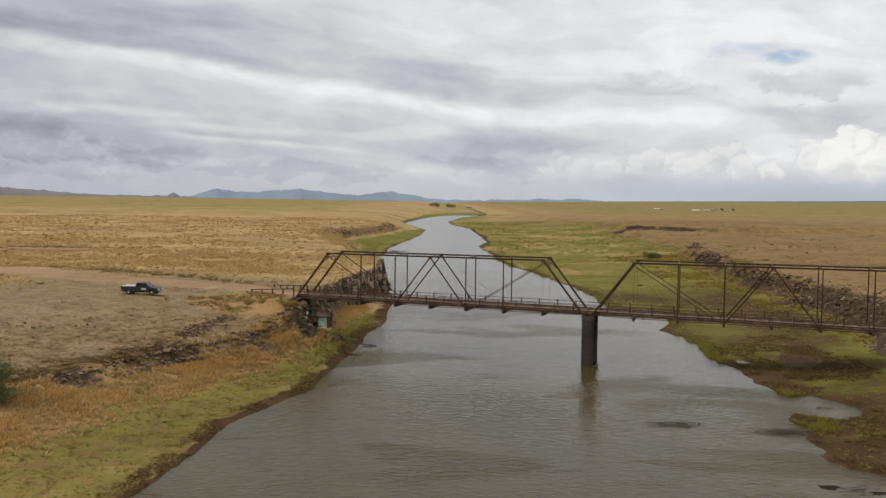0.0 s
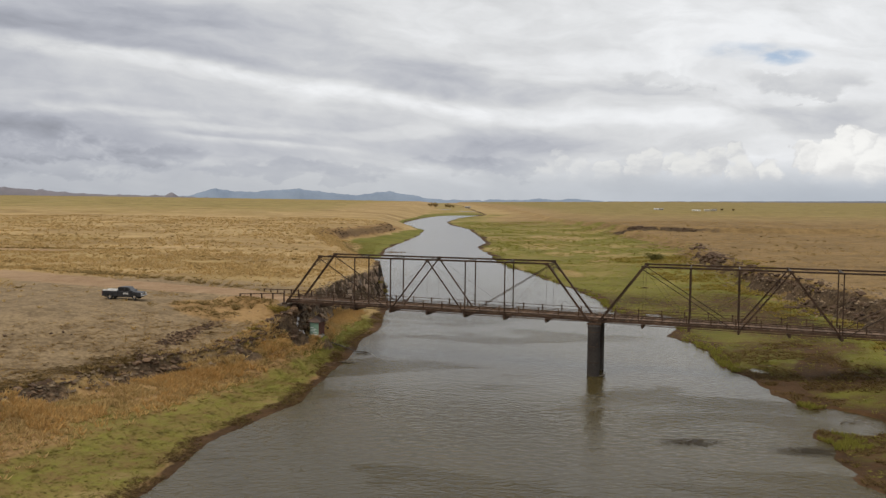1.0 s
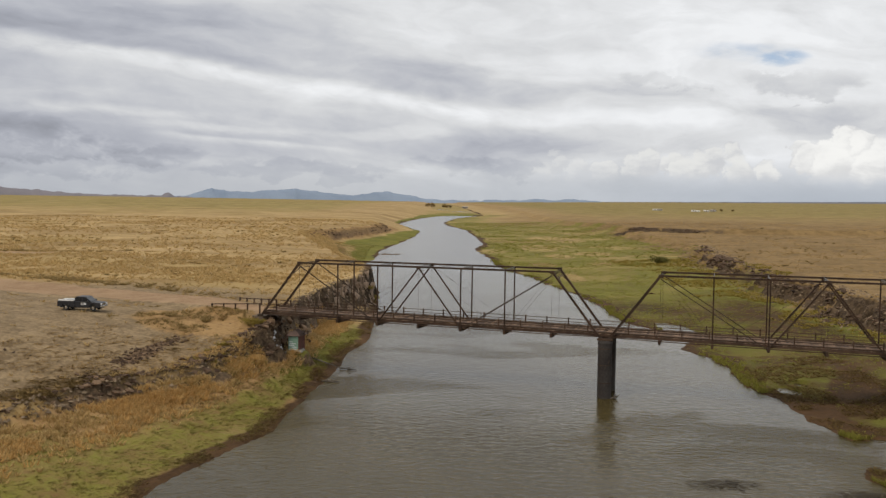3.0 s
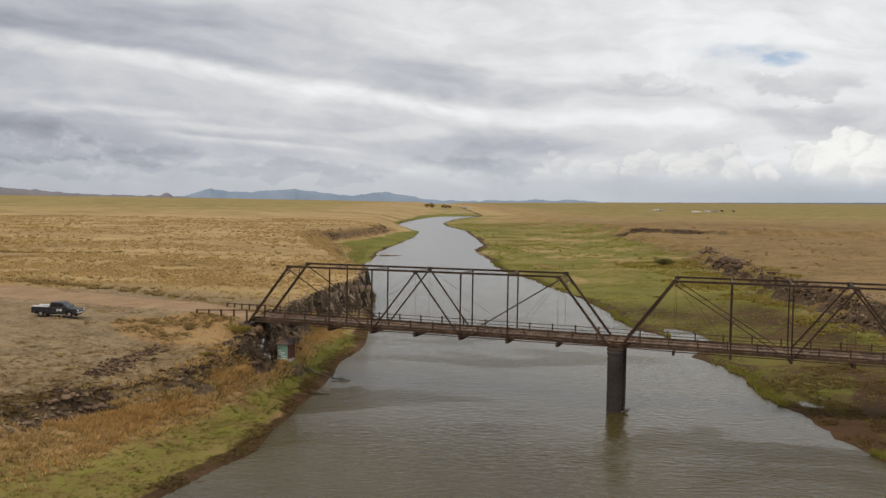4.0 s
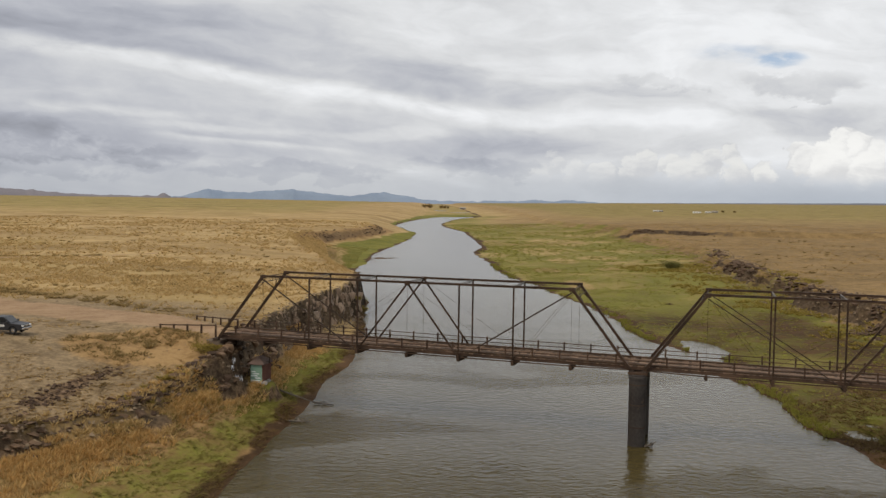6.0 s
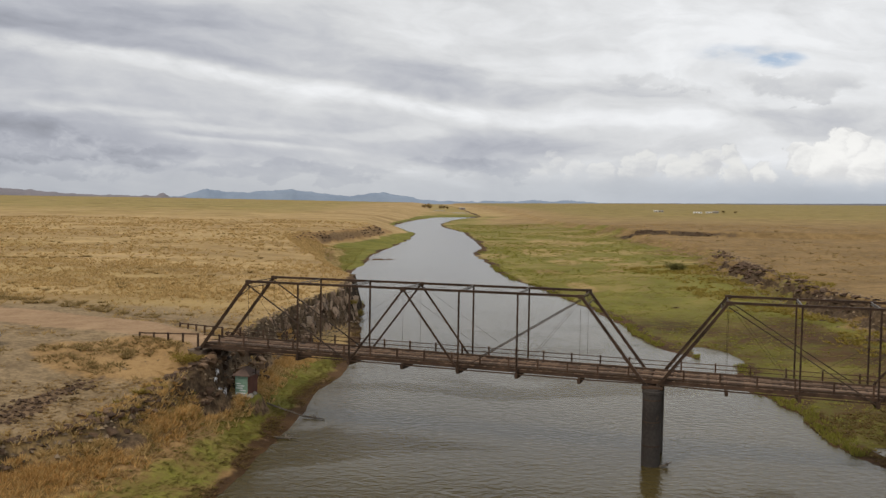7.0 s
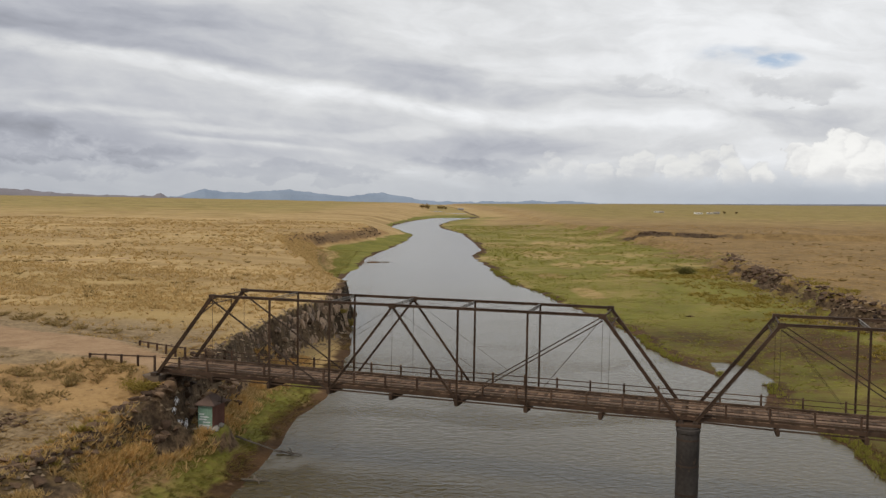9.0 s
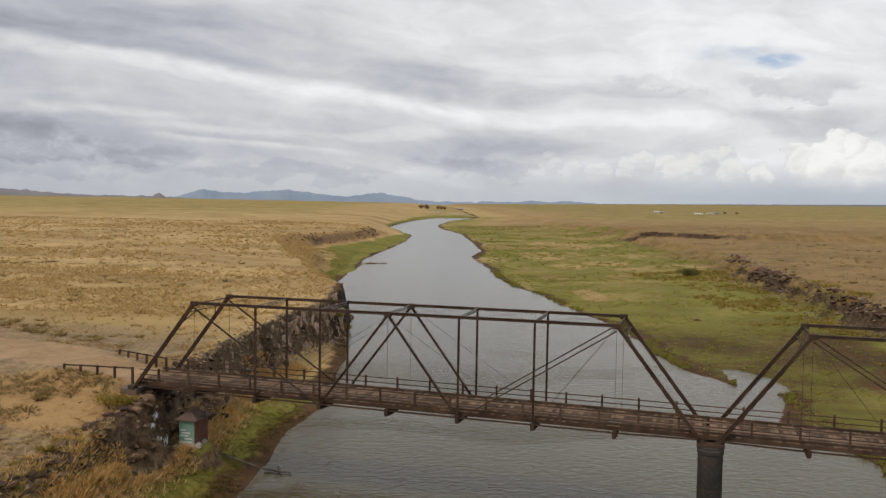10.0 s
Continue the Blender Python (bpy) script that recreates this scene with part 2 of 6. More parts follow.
HUT_BROWN = weathered("hut_brown_boards", (0.10, 0.045, 0.034), (0.19, 0.085, 0.062), 2.0, 0.8, 0.0, 0.2)
HUT_ROOF = weathered("hut_roof_felt", (0.11, 0.075, 0.062), (0.20, 0.14, 0.115), 2.0, 0.85)
GREY_PAINT = weathered("grey_spray_paint", (0.55, 0.58, 0.58), (0.68, 0.71, 0.70), 2.0, 0.6, 0.0, 0.0)
CONCRETE = weathered("concrete", (0.25, 0.23, 0.20), (0.42, 0.39, 0.34), 1.5, 0.9)


def cliff_material():
    """Brown rock with dark cracks and pale streaks that run down it."""
    mat, N, sh = material("stained_cliff_rock")
    p = N.add("ShaderNodeNewGeometry").outputs["Position"]
    run = N.vm("MULTIPLY", p, (1.0, 1.0, 0.22))
    crack = N.noise(run, 1.5, 5.0, 0.62, 0.5)
    pale = N.noise(run, 0.55, 4.0, 0.6, 0.4)
    grain = N.noise(p, 3.2, 5.0, 0.7)
    rnd = N.add("ShaderNodeObjectInfo").outputs["Random"]
    f = N.m("ADD", N.m("MULTIPLY", crack, 0.55), N.m("ADD", N.m("MULTIPLY", grain, 0.45), N.m("MULTIPLY", N.m("SUBTRACT", rnd, 0.5), 0.22)))
    col = N.mix(N.ramp(f, 0.34, 0.58), (0.060, 0.041, 0.028), (0.34, 0.237, 0.157))
    col = N.mix(N.ramp(pale, 0.55, 0.72, 0.0, 0.75), col, (0.42, 0.328, 0.238))
    col = N.mix(N.ramp(rnd, 0.86, 0.94, 0.0, 0.42), col, N.mix(N.ramp(grain, 0.4, 0.6), (0.26, 0.20, 0.145), (0.48, 0.40, 0.31)))
    N.put(sh.inputs["Base Color"], col)
    sh.inputs["Roughness"].default_value = 0.92
    b = N.add("ShaderNodeBump", Height=f, Strength=0.9, Distance=0.35)
    N.put(sh.inputs["Normal"], b.outputs[0])
    return mat


def glass(name):
    mat, N, sh = material(name)
    sh.inputs["Base Color"].default_value = (0.015, 0.018, 0.022, 1)
    sh.inputs["Roughness"].default_value = 0.06
    return mat


GLASS = glass("tinted_glass")
CLIFF = cliff_material()


WARM = (0.99, 0.935, 0.81)     # the evening-brown cast of soil and dry grass


def ground_material():
    mat, N, sh = material("prairie_ground")
    p = N.add("ShaderNodeNewGeometry").outputs["Position"]
    a = N.add("ShaderNodeAttribute")
    a.attribute_name = "zone_a"
    b = N.add("ShaderNodeAttribute")
    b.attribute_name = "zone_b"
    za = N.add("ShaderNodeSeparateColor", Color=a.outputs["Color"])
    zb = N.add("ShaderNodeSeparateColor", Color=b.outputs["Color"])
    green, road, gravel = za.outputs[0], za.outputs[1], za.outputs[2]
    mud, orange, red = zb.outputs[0], zb.outputs[1], zb.outputs[2]
    stony = a.outputs["Alpha"]
    n_far = N.noise(p, 0.012, 4.0, 0.55, 0.5)
    n_big = N.noise(p, 0.06, 5.0, 0.6, 0.6)
    n_mid = N.noise(p, 0.35, 5.0, 0.65, 0.3)
    n_fin = N.noise(p, 1.7, 5.0, 0.7)
    n_dot = N.noise(p, 0.9, 2.0, 0.5, 0.2)

    def edge(mask, soft=0.5):
        j = N.m("MULTIPLY", N.m("SUBTRACT", N.m("ADD", N.m("MULTIPLY", n_mid, 0.6), N.m("MULTIPLY", n_fin, 0.4)), 0.5), 1.5)
        return N.ramp(N.m("ADD", mask, N.m("MULTIPLY", j, N.ramp(mask, 0.0, 0.15))), 0.5 - soft / 2, 0.5 + soft / 2)

    f = N.m("ADD", N.m("MULTIPLY", n_big, 0.35), N.m("ADD", N.m("MULTIPLY", n_mid, 0.35), N.m("MULTIPLY", n_fin, 0.3)))
    straw = N.mix(N.ramp(f, 0.36, 0.62), (0.277, 0.196, 0.095), (0.515, 0.383, 0.203))
    straw = N.mix(N.ramp(n_far, 0.52, 0.66, 0.0, 0.55), straw, (0.33, 0.245, 0.10))
    sc, rc = N.vm("DOT_PRODUCT", p, (FX, FY, 0)), N.vm("DOT_PRODUCT", p, (FY, -FX, 0))
    band = N.noise(N.xyz(N.m("MULTIPLY", sc, 0.022), N.m("MULTIPLY", rc, 0.0065), 2.0), 1.0, 5.0, 0.62, 0.7)
    straw = N.mix(N.ramp(band, 0.50, 0.64, 0.0, 0.62), straw, N.mix(n_mid, (0.205, 0.135, 0.060), (0.300, 0.205, 0.095)))
    straw = N.mix(N.ramp(band, 0.44, 0.32, 0.0, 0.35), straw, (0.46, 0.36, 0.20))
    straw = N.mix(N.ramp(n_dot, 0.63, 0.72, 0.0, 0.45), straw, (0.21, 0.150, 0.072))
    redg = N.mix(N.ramp(f, 0.36, 0.62), (0.140, 0.094, 0.044), (0.305, 0.212, 0.104))
    col = N.mix(edge(red, 0.9), straw, redg)
    grv = N.mix(N.ramp(N.m("ADD", N.m("MULTIPLY", n_mid, 0.45), N.m("MULTIPLY", n_fin, 0.55)), 0.36, 0.64), (0.160, 0.119, 0.077), (0.335, 0.258, 0.168))
    col = N.mix(edge(gravel, 0.8), col, grv)
    org = N.mix(N.ramp(f, 0.38, 0.62), (0.205, 0.128, 0.060), (0.390, 0.262, 0.132))
    col = N.mix(edge(orange, 0.6), col, org)
    grn = N.mix(N.ramp(f, 0.34, 0.64), (0.098, 0.102, 0.018), (0.215, 0.214, 0.046))
    grn = N.mix(N.ramp(n_big, 0.52, 0.70, 0.0, 0.45), grn, (0.230, 0.185, 0.066))
    col = N.mix(edge(green, 0.6), col, grn)
    mdc = N.mix(N.ramp(f, 0.36, 0.62), (0.042, 0.024, 0.012), (0.105, 0.061, 0.031))
    col = N.mix(edge(mud, 0.5), col, mdc)
    dirt = N.mix(N.ramp(f, 0.38, 0.62), (0.27, 0.180, 0.115), (0.40, 0.285, 0.190))
    col = N.mix(edge(road, 0.5), col, dirt)
    # bare rock where it is steep
    up = N.add("ShaderNodeSeparateXYZ", Vector=N.add("ShaderNodeNewGeometry").outputs["Normal"]).outputs[2]
    rock = N.mix(N.ramp(N.m("ADD", N.m("MULTIPLY", n_mid, 0.4), N.m("MULTIPLY", n_fin, 0.6)), 0.36, 0.64), (0.031, 0.022, 0.0155), (0.128, 0.093, 0.063))
    rock = N.mix(N.m("MULTIPLY", N.m("MAXIMUM", gravel, orange), 0.8), rock, N.mix(N.ramp(n_fin, 0.38, 0.62), (0.082, 0.054, 0.036), (0.245, 0.168, 0.110)))
    rock = N.mix(N.m("MULTIPLY", mud, 0.85), rock, (0.016, 0.012, 0.008))
    col = N.mix(N.m("MAXIMUM", N.ramp(up, 0.62, 0.80, 1.0, 0.0), edge(stony, 0.4)), col, rock)
    N.put(sh.inputs["Base Color"], N.vm("MULTIPLY", col, WARM))
    sh.inputs["Roughness"].default_value = 0.95
    sh.inputs["Specular IOR Level"].default_value = 0.15
    h = N.m("ADD", N.m("MULTIPLY", n_mid, 0.5), N.m("MULTIPLY", n_fin, 0.5))
    bmp = N.add("ShaderNodeBump", Height=h, Strength=0.8, Distance=0.5)
    N.put(sh.inputs["Normal"], bmp.outputs[0])
    return mat


def water_material():
    mat, N, sh = material("river_water")
    p = N.add("ShaderNodeNewGeometry").outputs["Position"]
    sc = N.vm("DOT_PRODUCT", p, (FX, FY, 0))
    rc = N.vm("DOT_PRODUCT", p, (FY, -FX, 0))
    calm = N.noise(N.xyz(N.m("MULTIPLY", sc, 0.050), N.m("MULTIPLY", rc, 0.026)), 1.0, 4.0, 0.55, 0.9)
    swell = N.noise(N.xyz(N.m("MULTIPLY", sc, 0.62), N.m("MULTIPLY", rc, 0.26)), 1.0, 3.0, 0.5, 0.6)
    ripple = N.noise(N.xyz(N.m("MULTIPLY", sc, 1.5), N.m("MULTIPLY", rc, 0.95), 4.0), 1.0, 3.0, 0.55, 0.4)
    gust = N.m("MULTIPLY", N.ramp(calm, 0.53, 0.64), N.ramp(sc, -10.0, 110.0, 1.0, 0.06))
    h = N.m("ADD", N.m("MULTIPLY", N.m("SUBTRACT", swell, 0.5), N.m("ADD", N.m("MULTIPLY", gust, 0.12), 0.02)),
            N.m("MULTIPLY", N.m("SUBTRACT", ripple, 0.5), N.m("ADD", N.m("MULTIPLY", gust, 0.75), 0.16)))
    murk = N.noise(N.xyz(N.m("MULTIPLY", sc, 0.02), N.m("MULTIPLY", rc, 0.03), 7.0), 1.0, 4.0, 0.55, 0.5)
    N.put(sh.inputs["Base Color"], N.mix(N.ramp(murk, 0.35, 0.65), (0.053, 0.040, 0.013), (0.071, 0.054, 0.019)))
    sh.inputs["IOR"].default_value = 1.333
    sh.inputs["Specular IOR Level"].default_value = 0.30
    N.put(sh.inputs["Roughness"], N.m("ADD", N.m("MULTIPLY", gust, 0.07), 0.15))
    bmp = N.add("ShaderNodeBump", Height=h, Strength=N.ramp(sc, 10.0, 220.0, 0.9, 0.2), Distance=0.6)
    N.put(sh.inputs["Normal"], bmp.outputs[0])
    return mat


def leaf_material(name, dark, light, thin=0.45):
    mat, N, sh = material(name)
    p = N.add("ShaderNodeNewGeometry")
    f = N.m("ADD", N.m("MULTIPLY", p.outputs["Random Per Island"], 0.6), N.m("MULTIPLY", N.noise(p.outputs["Position"], 0.25, 3.0), 0.4))
    col = N.vm("MULTIPLY", N.mix(N.ramp(f, 0.2, 0.75, 0.0, 1.0, False), dark, light), WARM)
    N.put(sh.inputs["Base Color"], col)
    sh.inputs["Roughness"].default_value = 0.85
    sh.inputs["Specular IOR Level"].default_value = 0.2
    if thin:
        tr = N.add("ShaderNodeBsdfTranslucent", Color=col)
        both = N.add("ShaderNodeMixShader")
        both.inputs[0].default_value = thin
        N.tree.links.new(sh.outputs[0], both.inputs[1])
        N.tree.links.new(tr.outputs[0], both.inputs[2])
        out = [n for n in N.tree.nodes if n.type == "OUTPUT_MATERIAL"][0]
        N.tree.links.new(both.outputs[0], out.inputs[0])
    return mat


STRAW = leaf_material("straw_grass", (0.36, 0.26, 0.12), (0.60, 0.45, 0.23))
TAN = leaf_material("tan_grass", (0.26, 0.174, 0.068), (0.44, 0.308, 0.128))
REDSTRAW = leaf_material("russet_grass", (0.40, 0.250, 0.098), (0.68, 0.475, 0.215))
SEDGE = leaf_material("green_sedge", (0.178, 0.182, 0.036), (0.310, 0.300, 0.072))
BANK_SEDGE = leaf_material("bank_sedge", (0.125, 0.120, 0.028), (0.240, 0.212, 0.056))
YELLOW = leaf_material("yellow_rabbitbrush", (0.18, 0.145, 0.030), (0.38, 0.305, 0.085))
BROWN_GRASS = leaf_material("brown_grass", (0.095, 0.066, 0.030), (0.21, 0.150, 0.065))
MUCK = leaf_material("dark_weed", (0.02, 0.015, 0.01), (0.055, 0.042, 0.026), 0.2)
SAGE = leaf_material("dark_sage", (0.20, 0.15, 0.068), (0.36, 0.27, 0.13))
WILLOW = leaf_material("willow_leaves", (0.075, 0.105, 0.04), (0.21, 0.245, 0.11))
OLIVE = leaf_material("olive_leaves", (0.075, 0.080, 0.026), (0.185, 0.175, 0.062))
BARK = weathered("bark", (0.07, 0.05, 0.035), (0.16, 0.12, 0.085), 3.0)

# ---- the lie of the land ----
WATER = -0.3                   # the river's level
rng = np.random.default_rng(5)
LATTICE = rng.random((256, 256))


def value_noise(x, y):
    xi, yi = np.floor(x).astype(int), np.floor(y).astype(int)
    fx, fy = x - xi, y - yi
    fx, fy = fx * fx * (3 - 2 * fx), fy * fy * (3 - 2 * fy)
    g = lambda i, j: LATTICE[i % 256, j % 256]
    return (g(xi, yi) * (1 - fx) + g(xi + 1, yi) * fx) * (1 - fy) + (g(xi, yi + 1) * (1 - fx) + g(xi + 1, yi + 1) * fx) * fy


def fbm(x, y, octaves=4):
    """Noise about 0, within about -0.5 to 0.5."""
    z, amp = 0.0, 0.5
    for i in range(octaves):
        z = z + amp * (value_noise(x * 2 ** i + 17.3 * i, y * 2 ** i + 9.1 * i) - 0.5) * 2 ** 0.5
        amp *= 0.5
    return z


def step(x, lo, hi):
    t = np.clip((x - lo) / (hi - lo), 0, 1)
    return t * t * (3 - 2 * t)


def along(s, *pairs):
    """A line of the plan from pairs of s and value, eased."""
    xs, ys = pairs[0::2], pairs[1::2]
    h = 2.0 + np.abs(s) * 0.012
    return (np.interp(s - h, xs, ys) + 2 * np.interp(s, xs, ys) + np.interp(s + h, xs, ys)) / 4


def shore_left(s):
    b = along(s - 1.3, -400, -70, -75, -49, -58, -44.4, -37, -42.6, -30, -39.6, -19, -36.5, -1.5, -34.5, 16, -32.8, 28, -32.4, 42, -30.6,
              67, -30.3, 100, -32.8, 118, -33.5, 140, -36, 170, -42, 211, -43.5, 228, -41.5, 290, -42, 328, -38.5, 365, -34, 388, -33.5, 430, -29.5, 520, -27, 553, -34, 600, -39, 655, -47, 690, -46,
              760, -40, 850, -31, 946, -15, 990, -6, 1008, 30, 1030, 44, 1500, 44)
    return b + fbm(s / 9, s * 0 + 3.3) * (1.2 + np.clip(s, 0, 400) * 0.004) * (s < 990)


def shore_right(s):
    b = along(s - 1.3, -400, 30, -75, 14, -61, 16, -57, 20, -53, 20, -51, 15.6, -44, 17, -37, 18.5, -30, 19.6, -20, 22.4, -13, 22.2, 0, 21.8, 9, 21.6, 18, 23, 27, 22.4, 38, 21.5, 45, 25, 50.5, 26, 53, 21.6, 60, 20.6, 66, 18, 87, 18.5,
              120, 16.5, 140, 13, 165, 10.5, 186, 6, 218, 3.5, 259, 3, 280, 1, 314, 0.5, 350, 6.5, 428, 7, 500, 5, 531, 6, 583, 0, 640, -7, 710, -8.5, 745, -6, 868, 6, 966, 25, 1005, 38, 1030, 44.5, 1500, 44.5)
    return b + fbm(s / 4, s * 0 + 8.8, 5) * 2.0 * (s < 990)


def rim_left(s):
    b = along(s, -400, -140, -75, -84, -45, -73, -33, -67, -25, -62.5, -14, -56, -5, -48.5, 3, -44.3, 12, -42.4, 20, -42.4, 38, -41.2, 54, -40.2, 72, -37.6,
              84, -35.6, 110, -33.4, 119, -36, 140, -42, 173, -49, 220, -59, 262, -68, 300, -76, 328, -77, 345, -71, 370, -63, 400, -56, 430, -50, 455, -49, 500, -56, 600, -66, 700, -66, 1000, -60, 1500, -60)
    return b + fbm(s / np.where(s < 118, 5.0, 16.0), s * 0 + 1.7) * 2.4


def rim_right(s):
    b = along(s, -400, 110, -75, 66, -40, 54, -18, 49.5, -5, 50, 10, 54, 20, 57, 31, 60, 45, 60.5, 62, 61.5, 82, 63, 100, 62, 120, 64.5, 150, 70, 176, 73, 197, 76, 242, 86, 300, 97,
              405, 96, 520, 98, 700, 90, 1000, 100, 1500, 110)
    return b + fbm(s / 6, s * 0 + 5.9) * 5.0


def rim_height(s):
    return along(s, -400, 1.6, -75, 2.0, -26, 3.0, -5, 4.1, 5, 5.6, 13, 6.9, 40, 7.0, 110, 7.0, 160, 6.0, 320, 6.6, 1000, 5.5, 2000, 5.0)


def road_middle(x):
    return np.interp(x, (-260.0, -122.4, -103.6, -88.1, -78.7, -69.3, -60, -51, -46), (62.0, 21.9, 16.9, 12.7, 12.5, 10.7, 9.4, 5.4, 3.2))


def road_width(x):
    return np.interp(x, (-128, -110, -80, -60, -52, -46), (14, 13.5, 12, 9, 6, 4.4))


def ellipse(s, r, cs, cr, a, b):
    return ((s - cs) / a) ** 2 + ((r - cr) / b) ** 2


def far_ledge(r):
    return np.interp(r, (80, 109, 125, 150, 220), (424, 410, 386, 374, 366))


def land(s, r):
    """Height of the ground and its zones at (s, r)."""
    x, y = FX * s + FY * r, FY * s - FX * r
    rough = fbm(x / 3.1, y / 3.1)
    soft = fbm(x / 23, y / 23, 5)
    L, R, QL, QR, H = shore_left(s), shore_right(s), rim_left(s), rim_right(s), rim_height(s)
    # left bank: a grassy shelf, a broken rock step, the plain
    dl, wl = L - r, np.maximum(L - QL, 1.2)
    cw = np.minimum(along(s, -75, 7.0, -31, 7.0, -28, 1.8, -22.5, 1.8, -20.5, 4.0, -18, 1.6, -12.5, 1.6, -9.5, 4.5, -2, 5.0, 4, 3.8, 9, 3.0, 12, 3.0, 40, 2.4, 60, 1.4, 112, 1.2, 125, 3.5, 150, 4.5, 220, 8.0, 262, 13.0, 300, 18.0, 325, 12.0, 340, 5.0, 455, 5.0, 490, 22.0, 1500, 30.0), wl * 0.8)
    toe = H - along(s, -75, 1.0, -26, 1.3, 0, 2.2, 8, 4.3, 14, 5.1, 30, 5.2, 55, 5.8, 112, 6.6, 130, 5.4, 320, 5.6, 400, 4.8, 1500, 3.5)
    shelf = 0.06 + (toe - 0.06) * np.clip(dl / np.maximum(wl - cw, 0.5), 0, 1) ** 1.15 + rough * 0.22 * step(dl, 0.5, 4)
    t = np.clip((dl - (wl - cw)) / cw, 0, 1)
    ledge = np.clip(t + (0.22 * np.sin(t * 9.4) * 0.6 + rough * 0.25 * (t > 0) * (t < 1)) * (s < 130), 0, 1)
    back = dl - wl
    plain = H + (8.0 - 0.95 * step(s, 45, 115) - H) * step(back, 0, 34) + soft * (0.5 + np.clip(back, 0, 200) * 0.008) * step(back, 1, 12) + rough * 0.16
    zl = np.where(dl < wl - cw, shelf, np.where(dl < wl, toe + (H - toe) * ledge, plain))
    zl = np.where(dl < 0, -np.clip(-dl * 0.22, 0, 0.9), zl)
    # right bank: a wide green flat, then a ledge
    dr, wr = r - R, np.maximum(QR - R, 3.0)
    cr = np.minimum(along(s, -75, 8.0, 0, 6.0, 30, 5.0, 50, 4.0, 110, 3.2, 190, 3.0, 250, 8.0, 400, 6.0, 1500, 10.0), wr * 0.6)
    toer = along(s, -75, 1.6, 0, 2.2, 60, 2.0, 200, 1.8, 1500, 2.0)
    HR = along(s, -75, 5.0, -20, 7.0, 20, 6.6, 120, 5.6, 300, 4.6, 440, 5.0, 1500, 4.5)
    f = np.clip(dr / np.maximum(wr - cr, 1), 0, 1)
    flat = 0.05 + (toer - 0.05) * f ** 1.5 + (rough * 0.14 + soft * 0.5 * f) * step(dr, 0.5, 5)
    flat = np.maximum(flat, 0.03 + 0.0 * flat)
    t = np.clip((dr - (wr - cr)) / cr, 0, 1)
    ledge = np.clip(t + 0.12 * np.sin(t * 12.5) + rough * 0.3 * (t > 0) * (t < 1), 0, 1)
    plr = HR + step(dr - wr, 0, 60) * 1.0 + soft * (0.5 + np.clip(dr - wr, 0, 200) * 0.008) * step(dr - wr, 1, 12) + rough * 0.2
    zr = np.where(dr < wr - cr, flat, np.where(dr < wr, toer + (HR - toer) * ledge, plr))
    zr = zr + 2.4 * step(s + soft * 8 - far_ledge(r), -3, 3) * (1 - step(np.abs(r - 155), 62, 78)) * (1 - step(s, 450, 640))
    # still pools behind the right shore
    pool = np.minimum.reduce([ellipse(s, r, -25.3, 24.4, 6.4, 4.8), ellipse(s, r, 58.5, 25.8, 9.0, 3.0), ellipse(s, r, 4.0, 26.0, 2.6, 1.4), ellipse(s, r, 7.6, 28.9, 1.8, 1.4)])
    zr = np.where((pool + rough * 0.6 < 1) & (dr > 0), -0.12, zr)
    zr = np.where(dr < 0, -np.clip(-dr * 0.12, 0, 0.9), zr)
    z = np.where(r < (L + R) / 2, zl, zr)
    # weed beds and mud bars that just break the water
    bars = np.maximum.reduce([1 - ellipse(s, r, -55.5, 12.8, 1.0, 1.2), 1 - ellipse(s, r, -56.8, 16.5, 1.0, 2.4), 1 - ellipse(s, r, 258, -44.0, 6, 6.0), 1 - ellipse(s, r, 266, -38.5, 7, 8.0)])
    weed = (z < 0.02) & (bars + fbm(x / 1.1, y / 1.1 + 5) * 1.8 > 0.42)
    z = np.where(weed, 0.03 + rough * 0.05, z)
    z = z + WATER * (1 - step(z, 0.3, 2.2))
    # a levelled pad for the hut
    pad = 1 - step(ellipse(x, y, -40.8, 1.6, 2.0, 2.9), 0.5, 1.5)
    z = z + pad * (2.58 - z)
    # the road's bank up to the bridge
    road = 1 - step(np.abs(y - road_middle(x)), road_width(x) * 0.26, road_width(x) * 0.70)
    road = road * step(-x, 44.5, 46.5)
    bank = (1 - step(np.abs(y - road_middle(x)), 4.0, 7.5)) * step(-x, 45.8, 47)
    z = z + bank * (7.90 - z) * (1 - step(-x, 58, 95))
    # beyond the bend only two far reaches of the river show
    reach = np.minimum(ellipse(s, r, 1452, -4, 60, 17), ellipse(s, r, 1288, 27, 44, 23)) + soft * 0.8
    z = np.where(s > 1012, np.where(reach < 1, -0.5, np.maximum(z, 0.5)), z)
    # the far plain sinks a little and rises to its right
    far = step(np.hypot(s, r), 1500, 4300)
    z = z + far * np.interp(r / np.maximum(s, 800.0), (-0.6, -0.35, 0.0, 0.25, 0.5), (-4.0, -6.0, -14.0, 0.0, 8.0))
    # zones
    left = r < (L + R) / 2
    fl = np.clip(dl / np.maximum(wl - cw, 0.5), 0, 1.5)
    green_l = (1 - step(fl + soft * 0.4 + fbm(x / 9, y / 9 + 2, 4) * 0.7, 0.60, 1.0)) * step(dl, 0.4, 1.6)
    green_l = np.where(s > 125, (1 - step(fl + soft * 0.5, 0.72, 0.98)), green_l)
    fr = np.clip(dr / np.maximum(wr - cr, 1), 0, 1.6)
